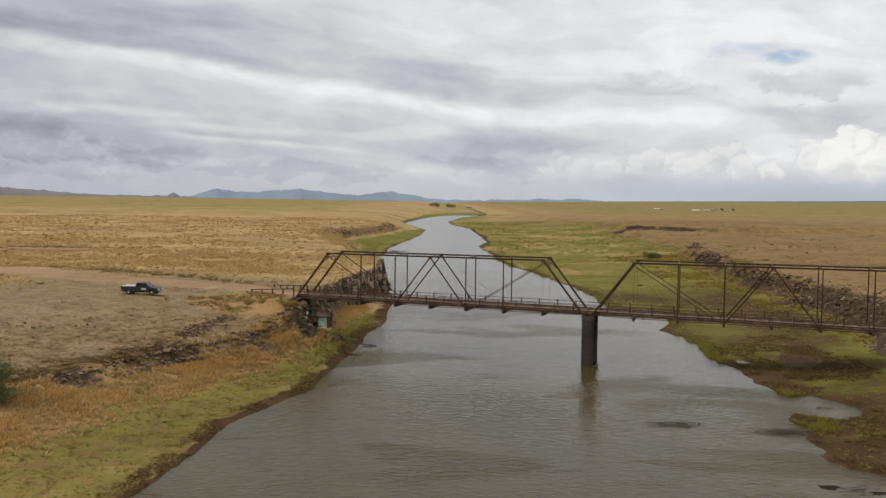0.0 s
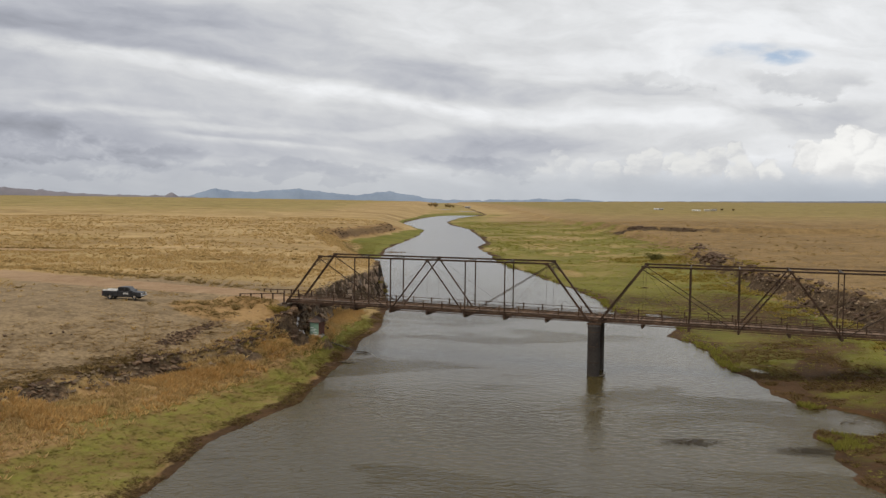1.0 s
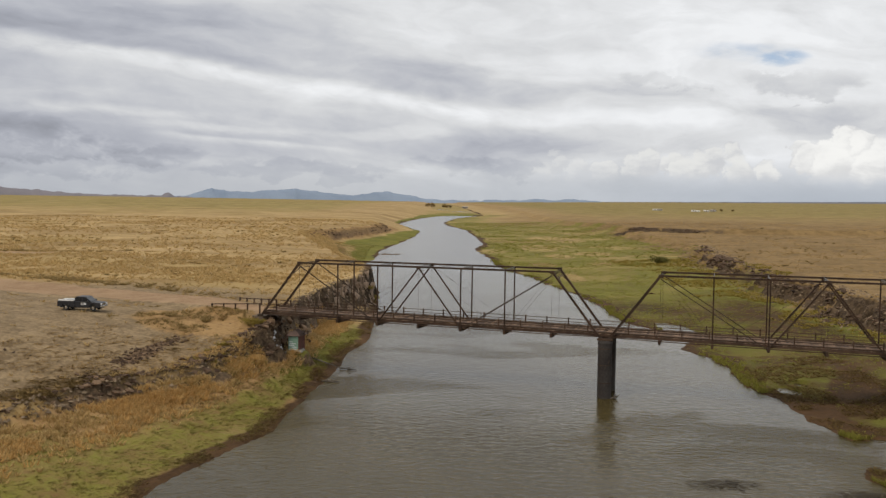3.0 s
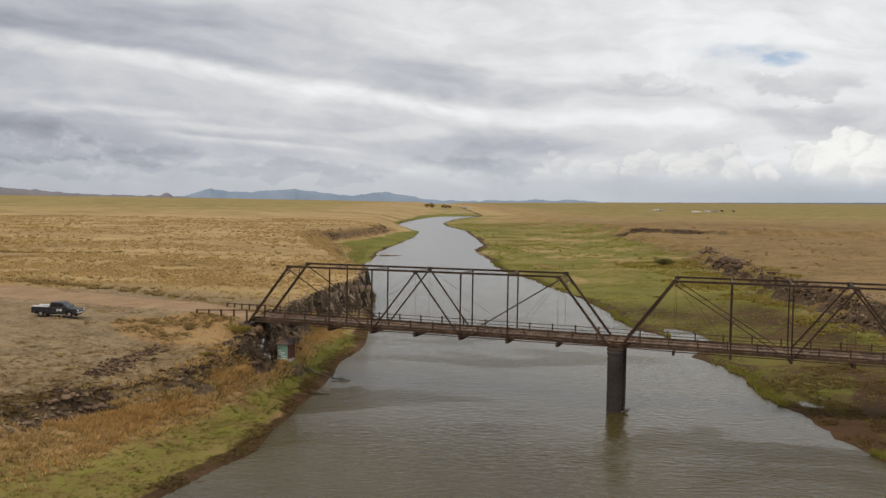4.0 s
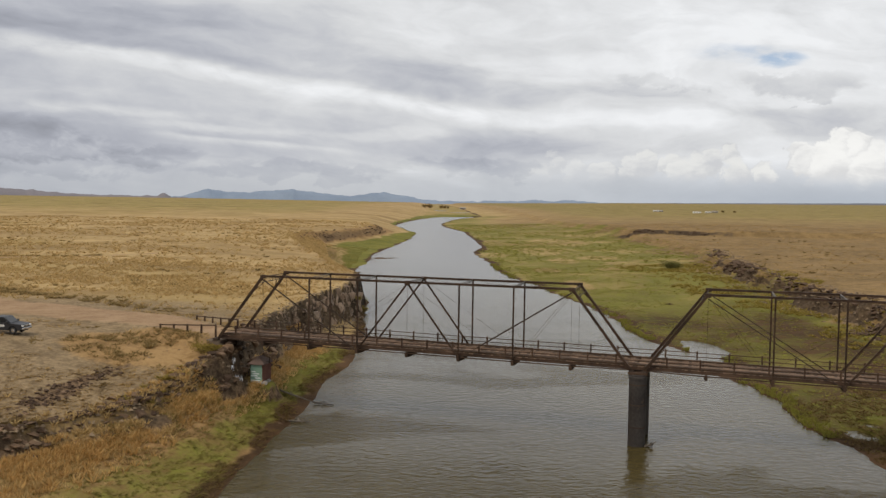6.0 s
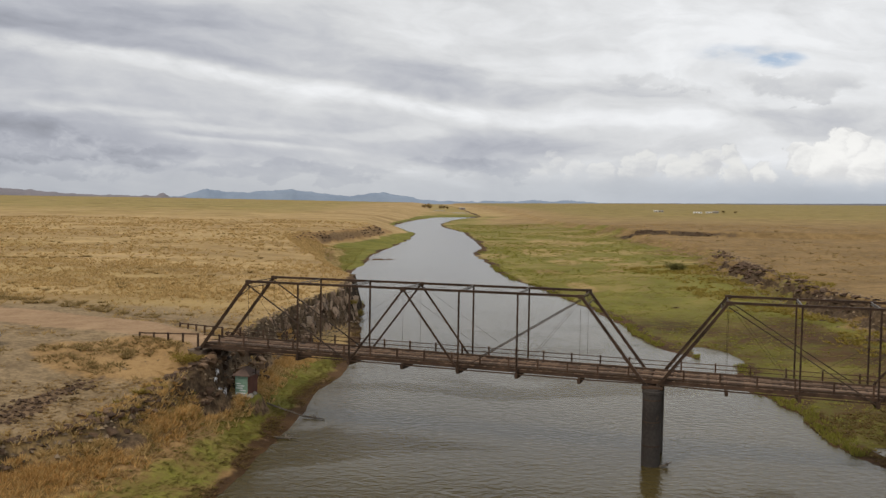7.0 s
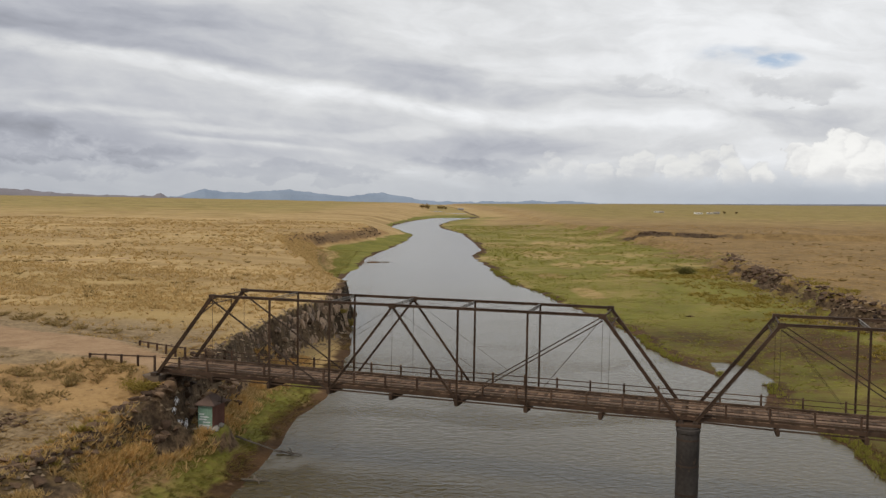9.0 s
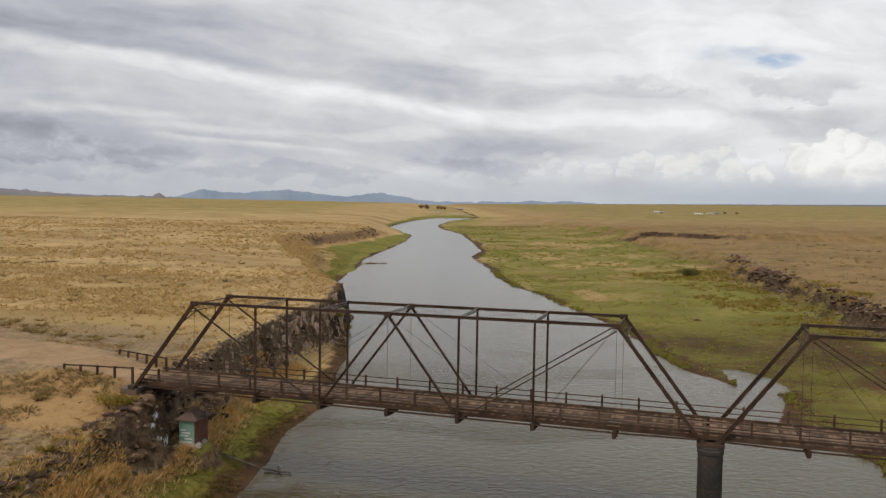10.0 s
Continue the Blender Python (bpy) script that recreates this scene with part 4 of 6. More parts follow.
def hull_rock(rnd, sx, sy, sz, n=13, square=0.55):
    """An angular stone about 2*sx wide."""
    bm = bmesh.new()
    for _ in range(n):
        v = Vector((rnd.gauss(0, 1), rnd.gauss(0, 1), rnd.gauss(0, 1))).normalized() * rnd.uniform(0.8, 1.0)
        c = max(abs(v.x), abs(v.y), abs(v.z))
        v = v.lerp(v / c * 0.9, square)
        bm.verts.new((v.x * sx, v.y * sy, v.z * sz))
    out = bmesh.ops.convex_hull(bm, **{"input": bm.verts})
    dead = [g for g in out["geom_interior"] + out["geom_unused"] if isinstance(g, bmesh.types.BMVert)]
    bmesh.ops.delete(bm, geom=list(set(dead)), context="VERTS")
    return bm


def rock_meshes(name, mat, rnd, count, sx, sy, sz, square=0.55):
    made = []
    for _ in range(count):
        bm = hull_rock(rnd, sx, sy, sz, 13, square)
        me = bpy.data.meshes.new(name)
        bm.to_mesh(me)
        bm.free()
        me.materials.append(mat)
        made.append(me)
    return made


def to_xy(s, r):
    return FX * s + FY * r, FY * s - FX * r


def level(s, r):
    return float(land(np.array([float(s)]), np.array([float(r)]))[0][0])


# ---- abutment, approach rails ----
def build_abutment():
    """Rough masonry under the shore end of the span, course by course."""
    rnd = random.Random(4)
    ab = empty("bridge_abutment", Matrix.Translation((-45.6, WIDTH / 2, 1.5)), "rough dark stone abutment under the bridge end", "abutment", kind="structure")
    bm = bmesh.new()
    box(bm, -1.4, 0.2, -2.9, 2.9, 0.3, 5.2)
    part("core", bm, MASONRY, ab)
    stones = rock_meshes("stone", MASONRY, rnd, 6, 0.55, 0.5, 0.36)
    for course in range(9):
        z = 0.25 + course * 0.62
        for side in range(3):
            if side == 0:
                pts = [(0.32 + (8 - course) * 0.05, -3.0 + k * 0.86) for k in range(8)]
            else:
                e = -1 if side == 1 else 1
                pts = [(-1.4 + k * 0.85, e * (3.0 + (8 - course) * 0.05)) for k in range(2)]
            for x, y in pts:
                if z > 5.15:
                    continue
                share("stone", rnd.choice(stones), ab, pose(x + rnd.uniform(-0.1, 0.1), y + rnd.uniform(-0.1, 0.1), z, rnd.uniform(-7, 7), rnd.uniform(-7, 7), rnd.choice((0, 180)) + rnd.uniform(-12, 12)))
    bm = bmesh.new()
    box(bm, -1.5, 0.9, -3.1, 3.1, 5.3, 5.92)
    soften(bm, 0.05)
    part("bearing_sill", bm, MASONRY, ab, "stained stone bearing sill")
    for y in (-WIDTH / 2, WIDTH / 2):
        bm = bmesh.new()
        box(bm, 0.1, 0.7, y - 0.3, y + 0.3, 5.92, 6.2)
        part("bearing_shoe", bm, IRON, ab)
    return ab


build_abutment()


def build_far_abutment():
    ab = empty("bridge_abutment", Matrix.Translation((51.9, WIDTH / 2, 0.8)), "rough stone abutment at the far bank", "abutment", kind="structure")
    bm = bmesh.new()
    box(bm, -0.6, 1.6, -3.1, 3.1, 0, 5.75)
    soften(bm, 0.06)
    part("core", bm, MASONRY, ab)


build_far_abutment()


def build_guardrail(a, b, count, label):
    """A low timber rail on posts from a to b, past the end of the bridge."""
    g = empty("guardrail", Matrix.Translation((a[0], a[1], 7.4)), label, "guardrail", "approach rails")
    pts = []
    for k in range(count):
        t = k / (count - 1)
        x, y = a[0] + (b[0] - a[0]) * t, a[1] + (b[1] - a[1]) * t
        z0 = ground_at(x, y)
        ztop = DECK + 1.35 + (8.42 - DECK - 1.35) * t
        pts.append((x - a[0], y - a[1], ztop - 7.4))
        bm = bmesh.new()
        box(bm, x - a[0] - 0.09, x - a[0] + 0.09, y - a[1] - 0.09, y - a[1] + 0.09, min(z0, ztop - 0.8) - 0.3 - 7.4, ztop - 7.4)
        soften(bm, 0.015)
        part("post", bm, TIMBER, g)
    for p, q in zip(pts, pts[1:]):
        for dz in (-0.12,):
            bm = bmesh.new()
            bar(bm, (p[0], p[1] + 0.11, p[2] + dz), (q[0], q[1] + 0.11, q[2] + dz), 0.06, 0.13)
            part("rail", bm, TIMBER, g)


build_guardrail((-45.5, 0.4), (-54.3, 2.9), 5, "weathered timber guardrail beside the dirt approach")
build_guardrail((-45.5, 5.4), (-54.4, 11.1), 6, "weathered timber guardrail flaring from the bridge end")

# ---- rocks ----
def build_cliff():
    """Columns of broken basalt along the steep part of the left bank."""
    rnd = random.Random(11)
    c = empty("rock_cliff", Matrix.Translation((*to_xy(80, -35), 0)), "brown and grey broken basalt cliff with pale streaks above the water", "cliff", kind="structure")
    base = Vector(c.matrix_world.translation)
    cols = rock_meshes("cliff_block", CLIFF, rnd, 7, 0.75, 0.65, 1.8, 0.8) + rock_meshes("cliff_block", CLIFF, rnd, 6, 1.05, 0.8, 0.95, 0.8)
    n = 0
    s = 33.0
    while s < 119 and n < 296:
        q = float(rim_left(np.array([s]))[0])
        steep = float(np.interp(s, (33, 55, 110, 119), (0.3, 1.0, 1.0, 0.5)))
        z = 6.75 + rnd.uniform(-0.6, 0.3)
        low = 6.9 - 6.4 * steep
        out = -0.15
        while z > low and n < 296:
            k = rnd.uniform(0.6, 1.4) * (0.62 if s < 58 else 1.0)
            shape = rnd.choice(cols[:7] if rnd.random() < 0.42 else cols[7:])
            x, y = to_xy(s + rnd.uniform(-0.4, 0.4), q + out + rnd.uniform(-0.55, 0.55))
            share("cliff_block", shape, c, pose(x - base.x, y - base.y, z - 1.35 * k, rnd.uniform(-13, 13), rnd.uniform(-13, 13), rnd.uniform(0, 360)) @ Matrix.Diagonal((k, k, k * rnd.uniform(0.7, 1.15), 1)))
            z -= (2.0 if shape in cols[:7] else 1.25) * k
            out += rnd.uniform(0.0, 0.5)
            n += 1
        s += 1.05


build_cliff()


def scatter_boulders():
    rnd = random.Random(21)
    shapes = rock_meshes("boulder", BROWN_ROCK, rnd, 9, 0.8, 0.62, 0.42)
    dark_shapes = rock_meshes("ledge_rock", BASALT, rnd, 7, 0.8, 0.62, 0.42)
    count = 0

    joined = {"": bmesh.new(), "dark": bmesh.new()}

    def drop(s, r, k, label, group, name="boulder"):
        x, y = to_xy(s, r)
        if -43.0 < x < -38.5 and -3.0 < y < 4.6:
            return
        if name in joined:
            m = pose(x, y, level(s, r) + 0.12 * k, rnd.uniform(-16, 16), rnd.uniform(-16, 16), rnd.uniform(0, 360)) @ Matrix.Diagonal((k, k, k * rnd.uniform(0.5, 1.0), 1))
            n = len(joined[name].verts)
            joined[name].from_mesh(rnd.choice(shapes))
            joined[name].verts.ensure_lookup_table()
            bmesh.ops.transform(joined[name], matrix=m, verts=joined[name].verts[n:])
            return
        ob = new(name, rnd.choice(dark_shapes if name == "ledge_rock" else shapes))
        ob.matrix_world = pose(x, y, level(s, r) + 0.03 * k, rnd.uniform(-12, 12), rnd.uniform(-12, 12), rnd.uniform(0, 360)) @ Matrix.Diagonal((k, k, k * rnd.uniform(0.5, 0.95), 1))
        tagged(ob, label, "boulder", group)

    rim = "dark angular basalt boulder on the broken bank edge"
    while count < 280:
        s = rnd.uniform(-70, 36)
        dens = float(np.interp(s, (-70, -31, -28, -22, -20.5, -18, -12, -9, -6, 2, 30, 36), (0.02, 0.06, 0.95, 0.95, 0.3, 1.0, 1.0, 0.8, 0.9, 1.0, 0.8, 0.4)))
        if rnd.random() > dens:
            continue
        q = float(rim_left(np.array([s]))[0])
        off = rnd.gauss(0.5, 1.0) if s < 2 else rnd.uniform(-0.8, 2.9)
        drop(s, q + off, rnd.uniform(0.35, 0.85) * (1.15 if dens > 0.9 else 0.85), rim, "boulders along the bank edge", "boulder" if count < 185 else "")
        count += 1
    for _ in range(54):
        t = rnd.random()
        drop(-14.4 + 3.2 * t + rnd.gauss(0, 0.5), -50.5 - 7 * t + rnd.gauss(0, 0.6), rnd.uniform(0.25, 0.6), rim, "boulders along the bank edge", "")
    for k in range(190):
        t = rnd.random()
        drop(-7.6 + 11.0 * t + rnd.gauss(0, 1.0), -56.2 + 4.6 * t + rnd.gauss(0, 0.7), rnd.uniform(0.14, 0.46), "low brown basalt outcrop in bare gravel", "outcrop in the gravel", "boulder" if k < 50 else "")
    for cs, cr, n in ((-11.8, -74.5, 9), (-8.6, -69, 3)):
        for _ in range(n):
            drop(cs + rnd.gauss(0, 0.35), cr + rnd.gauss(0, 1.3), rnd.uniform(0.25, 0.5), "small dark basalt rock in dry grass", "loose rocks")
    for _ in range(220):
        s = rnd.uniform(-10, 3)
        q = float(rim_left(np.array([s]))[0])
        drop(s, q + rnd.gauss(0.3, 0.6), rnd.uniform(0.18, 0.5), rim, "boulders along the bank edge", "")
    for _ in range(110):
        s = rnd.uniform(-2, 13)
        q = float(rim_left(np.array([s]))[0])
        drop(s, q + rnd.uniform(-0.5, 4.2), rnd.uniform(0.22, 0.6), rim, "boulders along the bank edge", "")
    made = 0
    ledge = "grey-brown basalt boulder on the ledge above the green flat"
    while made < 780:
        s = rnd.uniform(8, 262)
        dens = float(np.interp(s, (8, 30, 60, 108, 118, 150, 160, 200, 212, 262), (0.5, 1.0, 1.0, 1.0, 0.35, 0.35, 1.0, 1.0, 0.2, 0.15)))
        if rnd.random() > dens:
            continue
        q = float(rim_right(np.array([s]))[0])
        out = rnd.uniform(-float(np.interp(s, (20, 45, 60, 78, 90, 120), (3.0, 5.0, 9.0, 9.0, 5.0, 2.6))), 1.0)
        if fbm(np.array([s / 7.0]), np.array([out / 5.0 + 30]), 3)[0] < -0.04:
            continue
        drop(s, q + out, rnd.uniform(0.35, 1.05) * (1 + s / 400), ledge, "boulders on the ledge", "ledge_rock" if s < 110 and made % 4 == 1 else "dark")
        made += 1
    far = "dark rock on the far bank edge"
    for _ in range(300):
        s = rnd.uniform(262, 458)
        q = float(rim_left(np.array([s]))[0])
        if (abs(s - 375) < 22 or s < 318) and rnd.random() < 0.55:
            continue
        drop(s, q + rnd.gauss(1.5, 1.6), rnd.uniform(0.35, 1.1), far, "rocks of the far bank", "")
    # dark rocks added in streaks, standing in for the far ledge's shadow line
    for _ in range(190):
        u = rnd.gauss(99, 5) if rnd.random() < 0.45 else (rnd.gauss(119, 4.5) if rnd.random() < 0.6 else rnd.uniform(126, 230))
        drop(float(far_ledge(u)) + rnd.gauss(-1, 1.2), u, rnd.uniform(0.5, 1.1) * (0.6 if u > 128 else 1.0), "dark rock added to draw the shadow line of a low far ledge", "rocks of the far ledge", "dark")
    # stones at the water's edge and on the flat
    for s, r, n, k in ((7, -32.9, 8, 0.34), (15.3, -31.6, 10, 0.36), (-1, -33.6, 3, 0.3), (-55, 15.5, 8, 0.5), (-49, 14, 4, 0.4)):
        for _ in range(n):
            drop(s + rnd.gauss(0, 0.9), r + rnd.gauss(0, 1.0), k * rnd.uniform(0.6, 1.5), "wet dark stone at the water's edge", "stones at the shore")
    drop(116.8, 35.4, 1.3, "single dark rock on the green flat", "loose rocks", "ledge_rock")
    drop(222, 72, 1.6, "single dark rock on the green flat", "loose rocks")
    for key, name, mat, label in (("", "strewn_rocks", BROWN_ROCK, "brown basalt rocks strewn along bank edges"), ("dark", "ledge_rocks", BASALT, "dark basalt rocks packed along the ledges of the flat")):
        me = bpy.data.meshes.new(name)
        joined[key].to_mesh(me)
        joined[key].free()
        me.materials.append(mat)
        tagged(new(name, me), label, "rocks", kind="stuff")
    # painted stones beside the hut
    paint, N, sh = material("rock_with_white_paint")
    p = N.add("ShaderNodeTexCoord").outputs["Object"]
    grain = N.noise(p, 6.0, 4.0, 0.6)
    smear = N.ramp(N.noise(N.vm("MULTIPLY", p, (1.0, 1.0, 0.45)), 2.6, 3.0, 0.5, 0.6), 0.47, 0.54)
    N.put(sh.inputs["Base Color"], N.mix(smear, N.mix(grain, (0.05, 0.04, 0.033), (0.15, 0.115, 0.09)), (0.70, 0.70, 0.72)))
    sh.inputs["Roughness"].default_value = 0.85
    painted = rock_meshes("painted_rock", paint, rnd, 3, 0.62, 0.5, 0.6)
    for x, y, k in ((-42.3, -0.6, 0.5), (-42.7, -1.0, 0.55), (-42.3, 0.2, 0.55), (-42.9, -0.3, 0.6), (-42.6, 0.8, 0.5)):
        ob = new("painted_rock", rnd.choice(painted))
        ob.matrix_world = pose(x, y, ground_at(x, y) + 0.3 * k, 5, 8, rnd.uniform(0, 360)) @ Matrix.Diagonal((k, k, k * 1.3, 1))
        tagged(ob, "dark rock smeared with white paint beside the hut", "rock", "painted rocks")
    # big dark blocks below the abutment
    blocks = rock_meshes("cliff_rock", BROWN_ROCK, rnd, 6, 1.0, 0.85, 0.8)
    for _ in range(64):
        s, off = rnd.uniform(8.5, 34), rnd.uniform(0.0, 3.2)
        q = float(rim_left(np.array([s]))[0])
        x, y = to_xy(s, q + off)
        if -43.2 < x < -38 and -2.5 < y < 5.2:
            continue
        k = rnd.uniform(0.35, 0.85)
        ob = new("cliff_rock", rnd.choice(blocks))
        ob.matrix_world = pose(x, y, level(s, q + off) + 0.2 * k, rnd.uniform(-20, 20), rnd.uniform(-20, 20), rnd.uniform(0, 360)) @ Matrix.Diagonal((k, k, k, 1))
        tagged(ob, "large shaded basalt block below the bridge end", "rock", "blocks below the abutment")


scatter_boulders()


def build_rubble():
    """Small angular stones on the gravel and along both ledges."""
    rnd = np.random.default_rng(8)
    verts, faces = [], []
    octa = np.array([(1, 0, 0), (0, 1, 0), (-1, 0, 0), (0, -1, 0), (0, 0, 1)], float)
    tri = ((0, 1, 4), (1, 2, 4), (2, 3, 4), (3, 0, 4))
    s1 = rnd.uniform(-70, 60, 5200)
    q1 = rim_left(s1)
    r1 = q1 - np.abs(rnd.normal(0, 13, 5200)) + rnd.uniform(0, 2.5, 5200)
    s2 = rnd.uniform(0, 270, 2600)
    r2 = rim_right(s2) + rnd.uniform(-8, 5, 2600)
    s3 = rnd.uniform(-70, 118, 2200)
    r3 = rim_left(s3) + rnd.normal(1.2, 0.9, 2200)
    s, r = np.concatenate([s1, s2, s3]), np.concatenate([r1, r2, r3])
    k = np.concatenate([rnd.gamma(2.0, 0.034, 5200), rnd.uniform(0.15, 0.55, 2600), rnd.uniform(0.12, 0.42, 2200)])
    z, zones = land(s, r)
    keep = (zones[:, 1] < 0.3) & (z > WATER + 0.1)
    for si, ri, ki, zi in zip(s[keep], r[keep], k[keep], z[keep]):
        x, y = to_xy(si, ri)
        n = len(verts)
        a = rnd.uniform(0, 6.28)
        c, d = math.cos(a), math.sin(a)
        o = octa * (1 + rnd.uniform(-0.3, 0.3, (5, 3))) * ki * np.array((1, 0.75, 0.6))
        verts.extend((x + p[0] * c - p[1] * d, y + p[0] * d + p[1] * c, zi - 0.03 + p[2]) for p in o)
        faces.extend((t[0] + n, t[1] + n, t[2] + n) for t in tri)
    tagged(link_mesh("rubble", verts, faces, leaf_material("rubble_stone", (0.060, 0.044, 0.032), (0.29, 0.225, 0.165), 0.0)), "small angular basalt rubble strewn over gravel", "rubble", kind="stuff")


build_rubble()


# ---- grass and brush ----
def tufts(name, s, r, tall, wide, blades, thick, mat, label, category="grass", seed=1, droop=0.5, clear=True, steep=0.4, afloat=False):
    """Bunches of narrow blades that lean outward from (s, r)."""
    g = np.random.default_rng(seed)
    z, zones = land(s, r)
    z2, _ = land(s, r + 0.7)
    keep = (z > WATER + 0.03) & (np.abs(z2 - z) < steep) & (zones[:, 6] < 0.55) & ~((np.abs(FX * s + FY * r + 40.9) < 1.5) & (np.abs(FY * s - FX * r - 2.3) < 1.9))
    if clear:
        keep &= zones[:, 1] < 0.25
    if afloat:
        keep, z = (z < WATER), z * 0 + WATER
    s, r, z = s[keep], r[keep], z[keep]
    n = len(s)
    size = g.uniform(0.55, 1.3, n)[:, None]
    x0, y0 = (FX * s + FY * r)[:, None], (FY * s - FX * r)[:, None]
    a = g.uniform(0, 2 * math.pi, (n, blades))
    root = g.uniform(0.05, 0.45, (n, blades)) * wide * size
    lean = g.uniform(0.3, 1.0, (n, blades)) * wide * size * droop * 2
    h = g.uniform(0.55, 1.0, (n, blades)) * tall * size
    b = g.uniform(0, 2 * math.pi, (n, blades))
    w = thick * size * g.uniform(0.6, 1.3, (n, blades)) / 2
    bx, by = x0 + np.cos(a) * root, y0 + np.sin(a) * root
    tip = np.stack([bx + np.cos(a) * lean, by + np.sin(a) * lean, z[:, None] + h], -1)
    p = np.stack([bx - np.cos(b) * w, by - np.sin(b) * w, np.broadcast_to(z[:, None] - 0.03, bx.shape)], -1)
    q = np.stack([bx + np.cos(b) * w, by + np.sin(b) * w, np.broadcast_to(z[:, None] - 0.03, bx.shape)], -1)
    v = np.stack([p, q, tip], 2).reshape(-1, 3)
    me = bpy.data.meshes.new(name)
    me.vertices.add(len(v))
    me.vertices.foreach_set("co", v.ravel().astype(np.float32))
    me.loops.add(len(v))
    me.loops.foreach_set("vertex_index", np.arange(len(v), dtype=np.int32))
    me.polygons.add(len(v) // 3)
    me.polygons.foreach_set("loop_start", np.arange(0, len(v), 3, dtype=np.int32))
    me.update(calc_edges=True)
    me.materials.append(mat)
    return tagged(new(name, me), label, category, kind="stuff")


def clumped(g, n, s0, s1, r0, r1, scale=9.0, power=1.6):
    """Random places, thicker in some patches than in others."""
    s, r = g.uniform(s0, s1, n * 2), g.uniform(r0, r1, n * 2)
    w = np.clip(fbm(s / scale, r / scale + 40, 3) * power + 0.5, 0, 1)
    k = g.random(n * 2) < w
    return s[k], r[k]


def build_grass():
    g = np.random.default_rng(3)
    # the plain: straw bunches, then larger and sparser far off
    s, r = clumped(g, 21000, -60, 150, -160, -36)
    k = r < rim_left(s) - 0.8
    _, zn = land(s, r)
    k &= (g.random(len(s)) > zn[:, 2] * 0.93)
    tufts("straw_grass", s[k], r[k], 0.42, 0.42, 8, 0.16, STRAW, "dry straw-coloured bunch grass on the plain", seed=4)
    s, r = clumped(g, 16000, 60, 520, -420, -40, 22)
    k = r < rim_left(s) - 1
    tufts("far_straw_grass", s[k], r[k], 0.6, 0.9, 8, 0.42, STRAW, "dry straw-coloured grass farther out on the plain", seed=5)
    s, r = clumped(g, 760, -60, 420, -330, -40, 26, 2.6)
    k = r < rim_left(s) - 2
    tufts("sage_brush", s[k], r[k], 0.5, 0.7, 34, 0.26, SAGE, "low dark sagebrush dotted over the plain", "brush", 6, 0.7)
    x = np.concatenate([g.normal(c, w, n) for c, w, n in ((-300, 14, 60), (-262, 9, 34), (-231, 7, 30), (-204, 6, 26), (-180, 6, 40), (-160, 5, 26))])
    y = np.interp(x, (-330, -186, -164, -140), (84, 92, 98, 128)) + 4.5 + g.normal(0, 1.8, len(x))
    tufts("track_brush", FX * x + FY * y, FY * x - FX * y, 0.5, 0.9, 30, 0.3, SAGE, "clumps of dark brush beside an old track", "brush", 16, 0.7)
    s = g.uniform(-68, 40, 5200)
    r = rim_left(s) - np.abs(g.normal(0, 14, 5200))
    k = fbm(s / 8, r / 8 + 21, 4) + 0.25 * np.exp((r - rim_left(s)) / 7) > 0.06
    tufts("gravel_scrub", s[k], r[k], 0.13, 0.6, 9, 0.15, TAN, "low brown scrub over the bare gravel", "brush", 18, 0.8, steep=0.9)
    s = g.uniform(-66, 4, 4200)
    r = rim_left(s) + 0.6 - np.abs(g.normal(0, 3.6, 4200))
    k = fbm(s / 6, r / 6 + 51, 4) > -0.05
    tufts("rim_scrub", s[k], r[k], 0.16, 0.55, 10, 0.13, BROWN_GRASS, "dark brown scrub along the rim of the bank", "brush", 28, 0.8, steep=0.9)
    x = np.concatenate([g.uniform(-150, -58, 70), g.normal(-98, 7, 44), g.normal(-76, 4, 20)])
    y = road_middle(x) + road_width(x) * 0.5 + 4.0 + np.abs(g.normal(0, 3.0, len(x)))
    tufts("roadside_brush", FX * x + FY * y, FY * x - FX * y, 0.45, 0.8, 28, 0.24, SAGE, "straggling dark brush along the dirt road", "brush", 17, 0.7)
    # left shelf: russet tall grass below the rocks, sedge by the water
    s = g.uniform(-66, 60, 9500)
    L, Q = shore_left(s), rim_left(s)
    f = np.clip(g.normal(0.76, 0.12, 9500), 0.45, np.where(s < -22, 1.0, 0.92))
    r = L + (Q - L) * f
    k = (fbm(s / 7, r / 7 + 11, 3) > -0.12) & ((s < 0) | (s > 13) | (f < 0.72) | (g.random(9500) < 0.3))
    tufts("russet_grass", s[k], r[k], 0.62, 0.55, 9, 0.15, REDSTRAW, "tall russet and ochre grass below the rocks", seed=7, steep=1.3)
    s = g.uniform(-66, 60, 5600)
    L, Q = shore_left(s), rim_left(s)
    r = L + (Q - L) * np.clip(g.normal(0.74, 0.14, 5600), 0.4, 0.96)
    tufts("pale_grass", s, r, 0.5, 0.55, 9, 0.16, STRAW, "pale seeding grass on the bank", seed=8, steep=1.2)
    s = g.uniform(-66, 330, 14000)
    L, Q = shore_left(s), rim_left(s)
    r = L + (Q - L) * (np.where(s > -8, 0.16, 0.05) + g.uniform(0.0, 0.72, 14000))
    k = (s < 52) | (s > 116)
    s, r = s[k], r[k]
    tufts("bank_sedge", s, r, 0.10, 0.8, 8, 0.16, BANK_SEDGE, "short green sedge along the water", seed=9, steep=0.9)
    s = g.uniform(-4, 6, 130)
    r = rim_left(s) + g.uniform(-1.5, 4.0, 130)
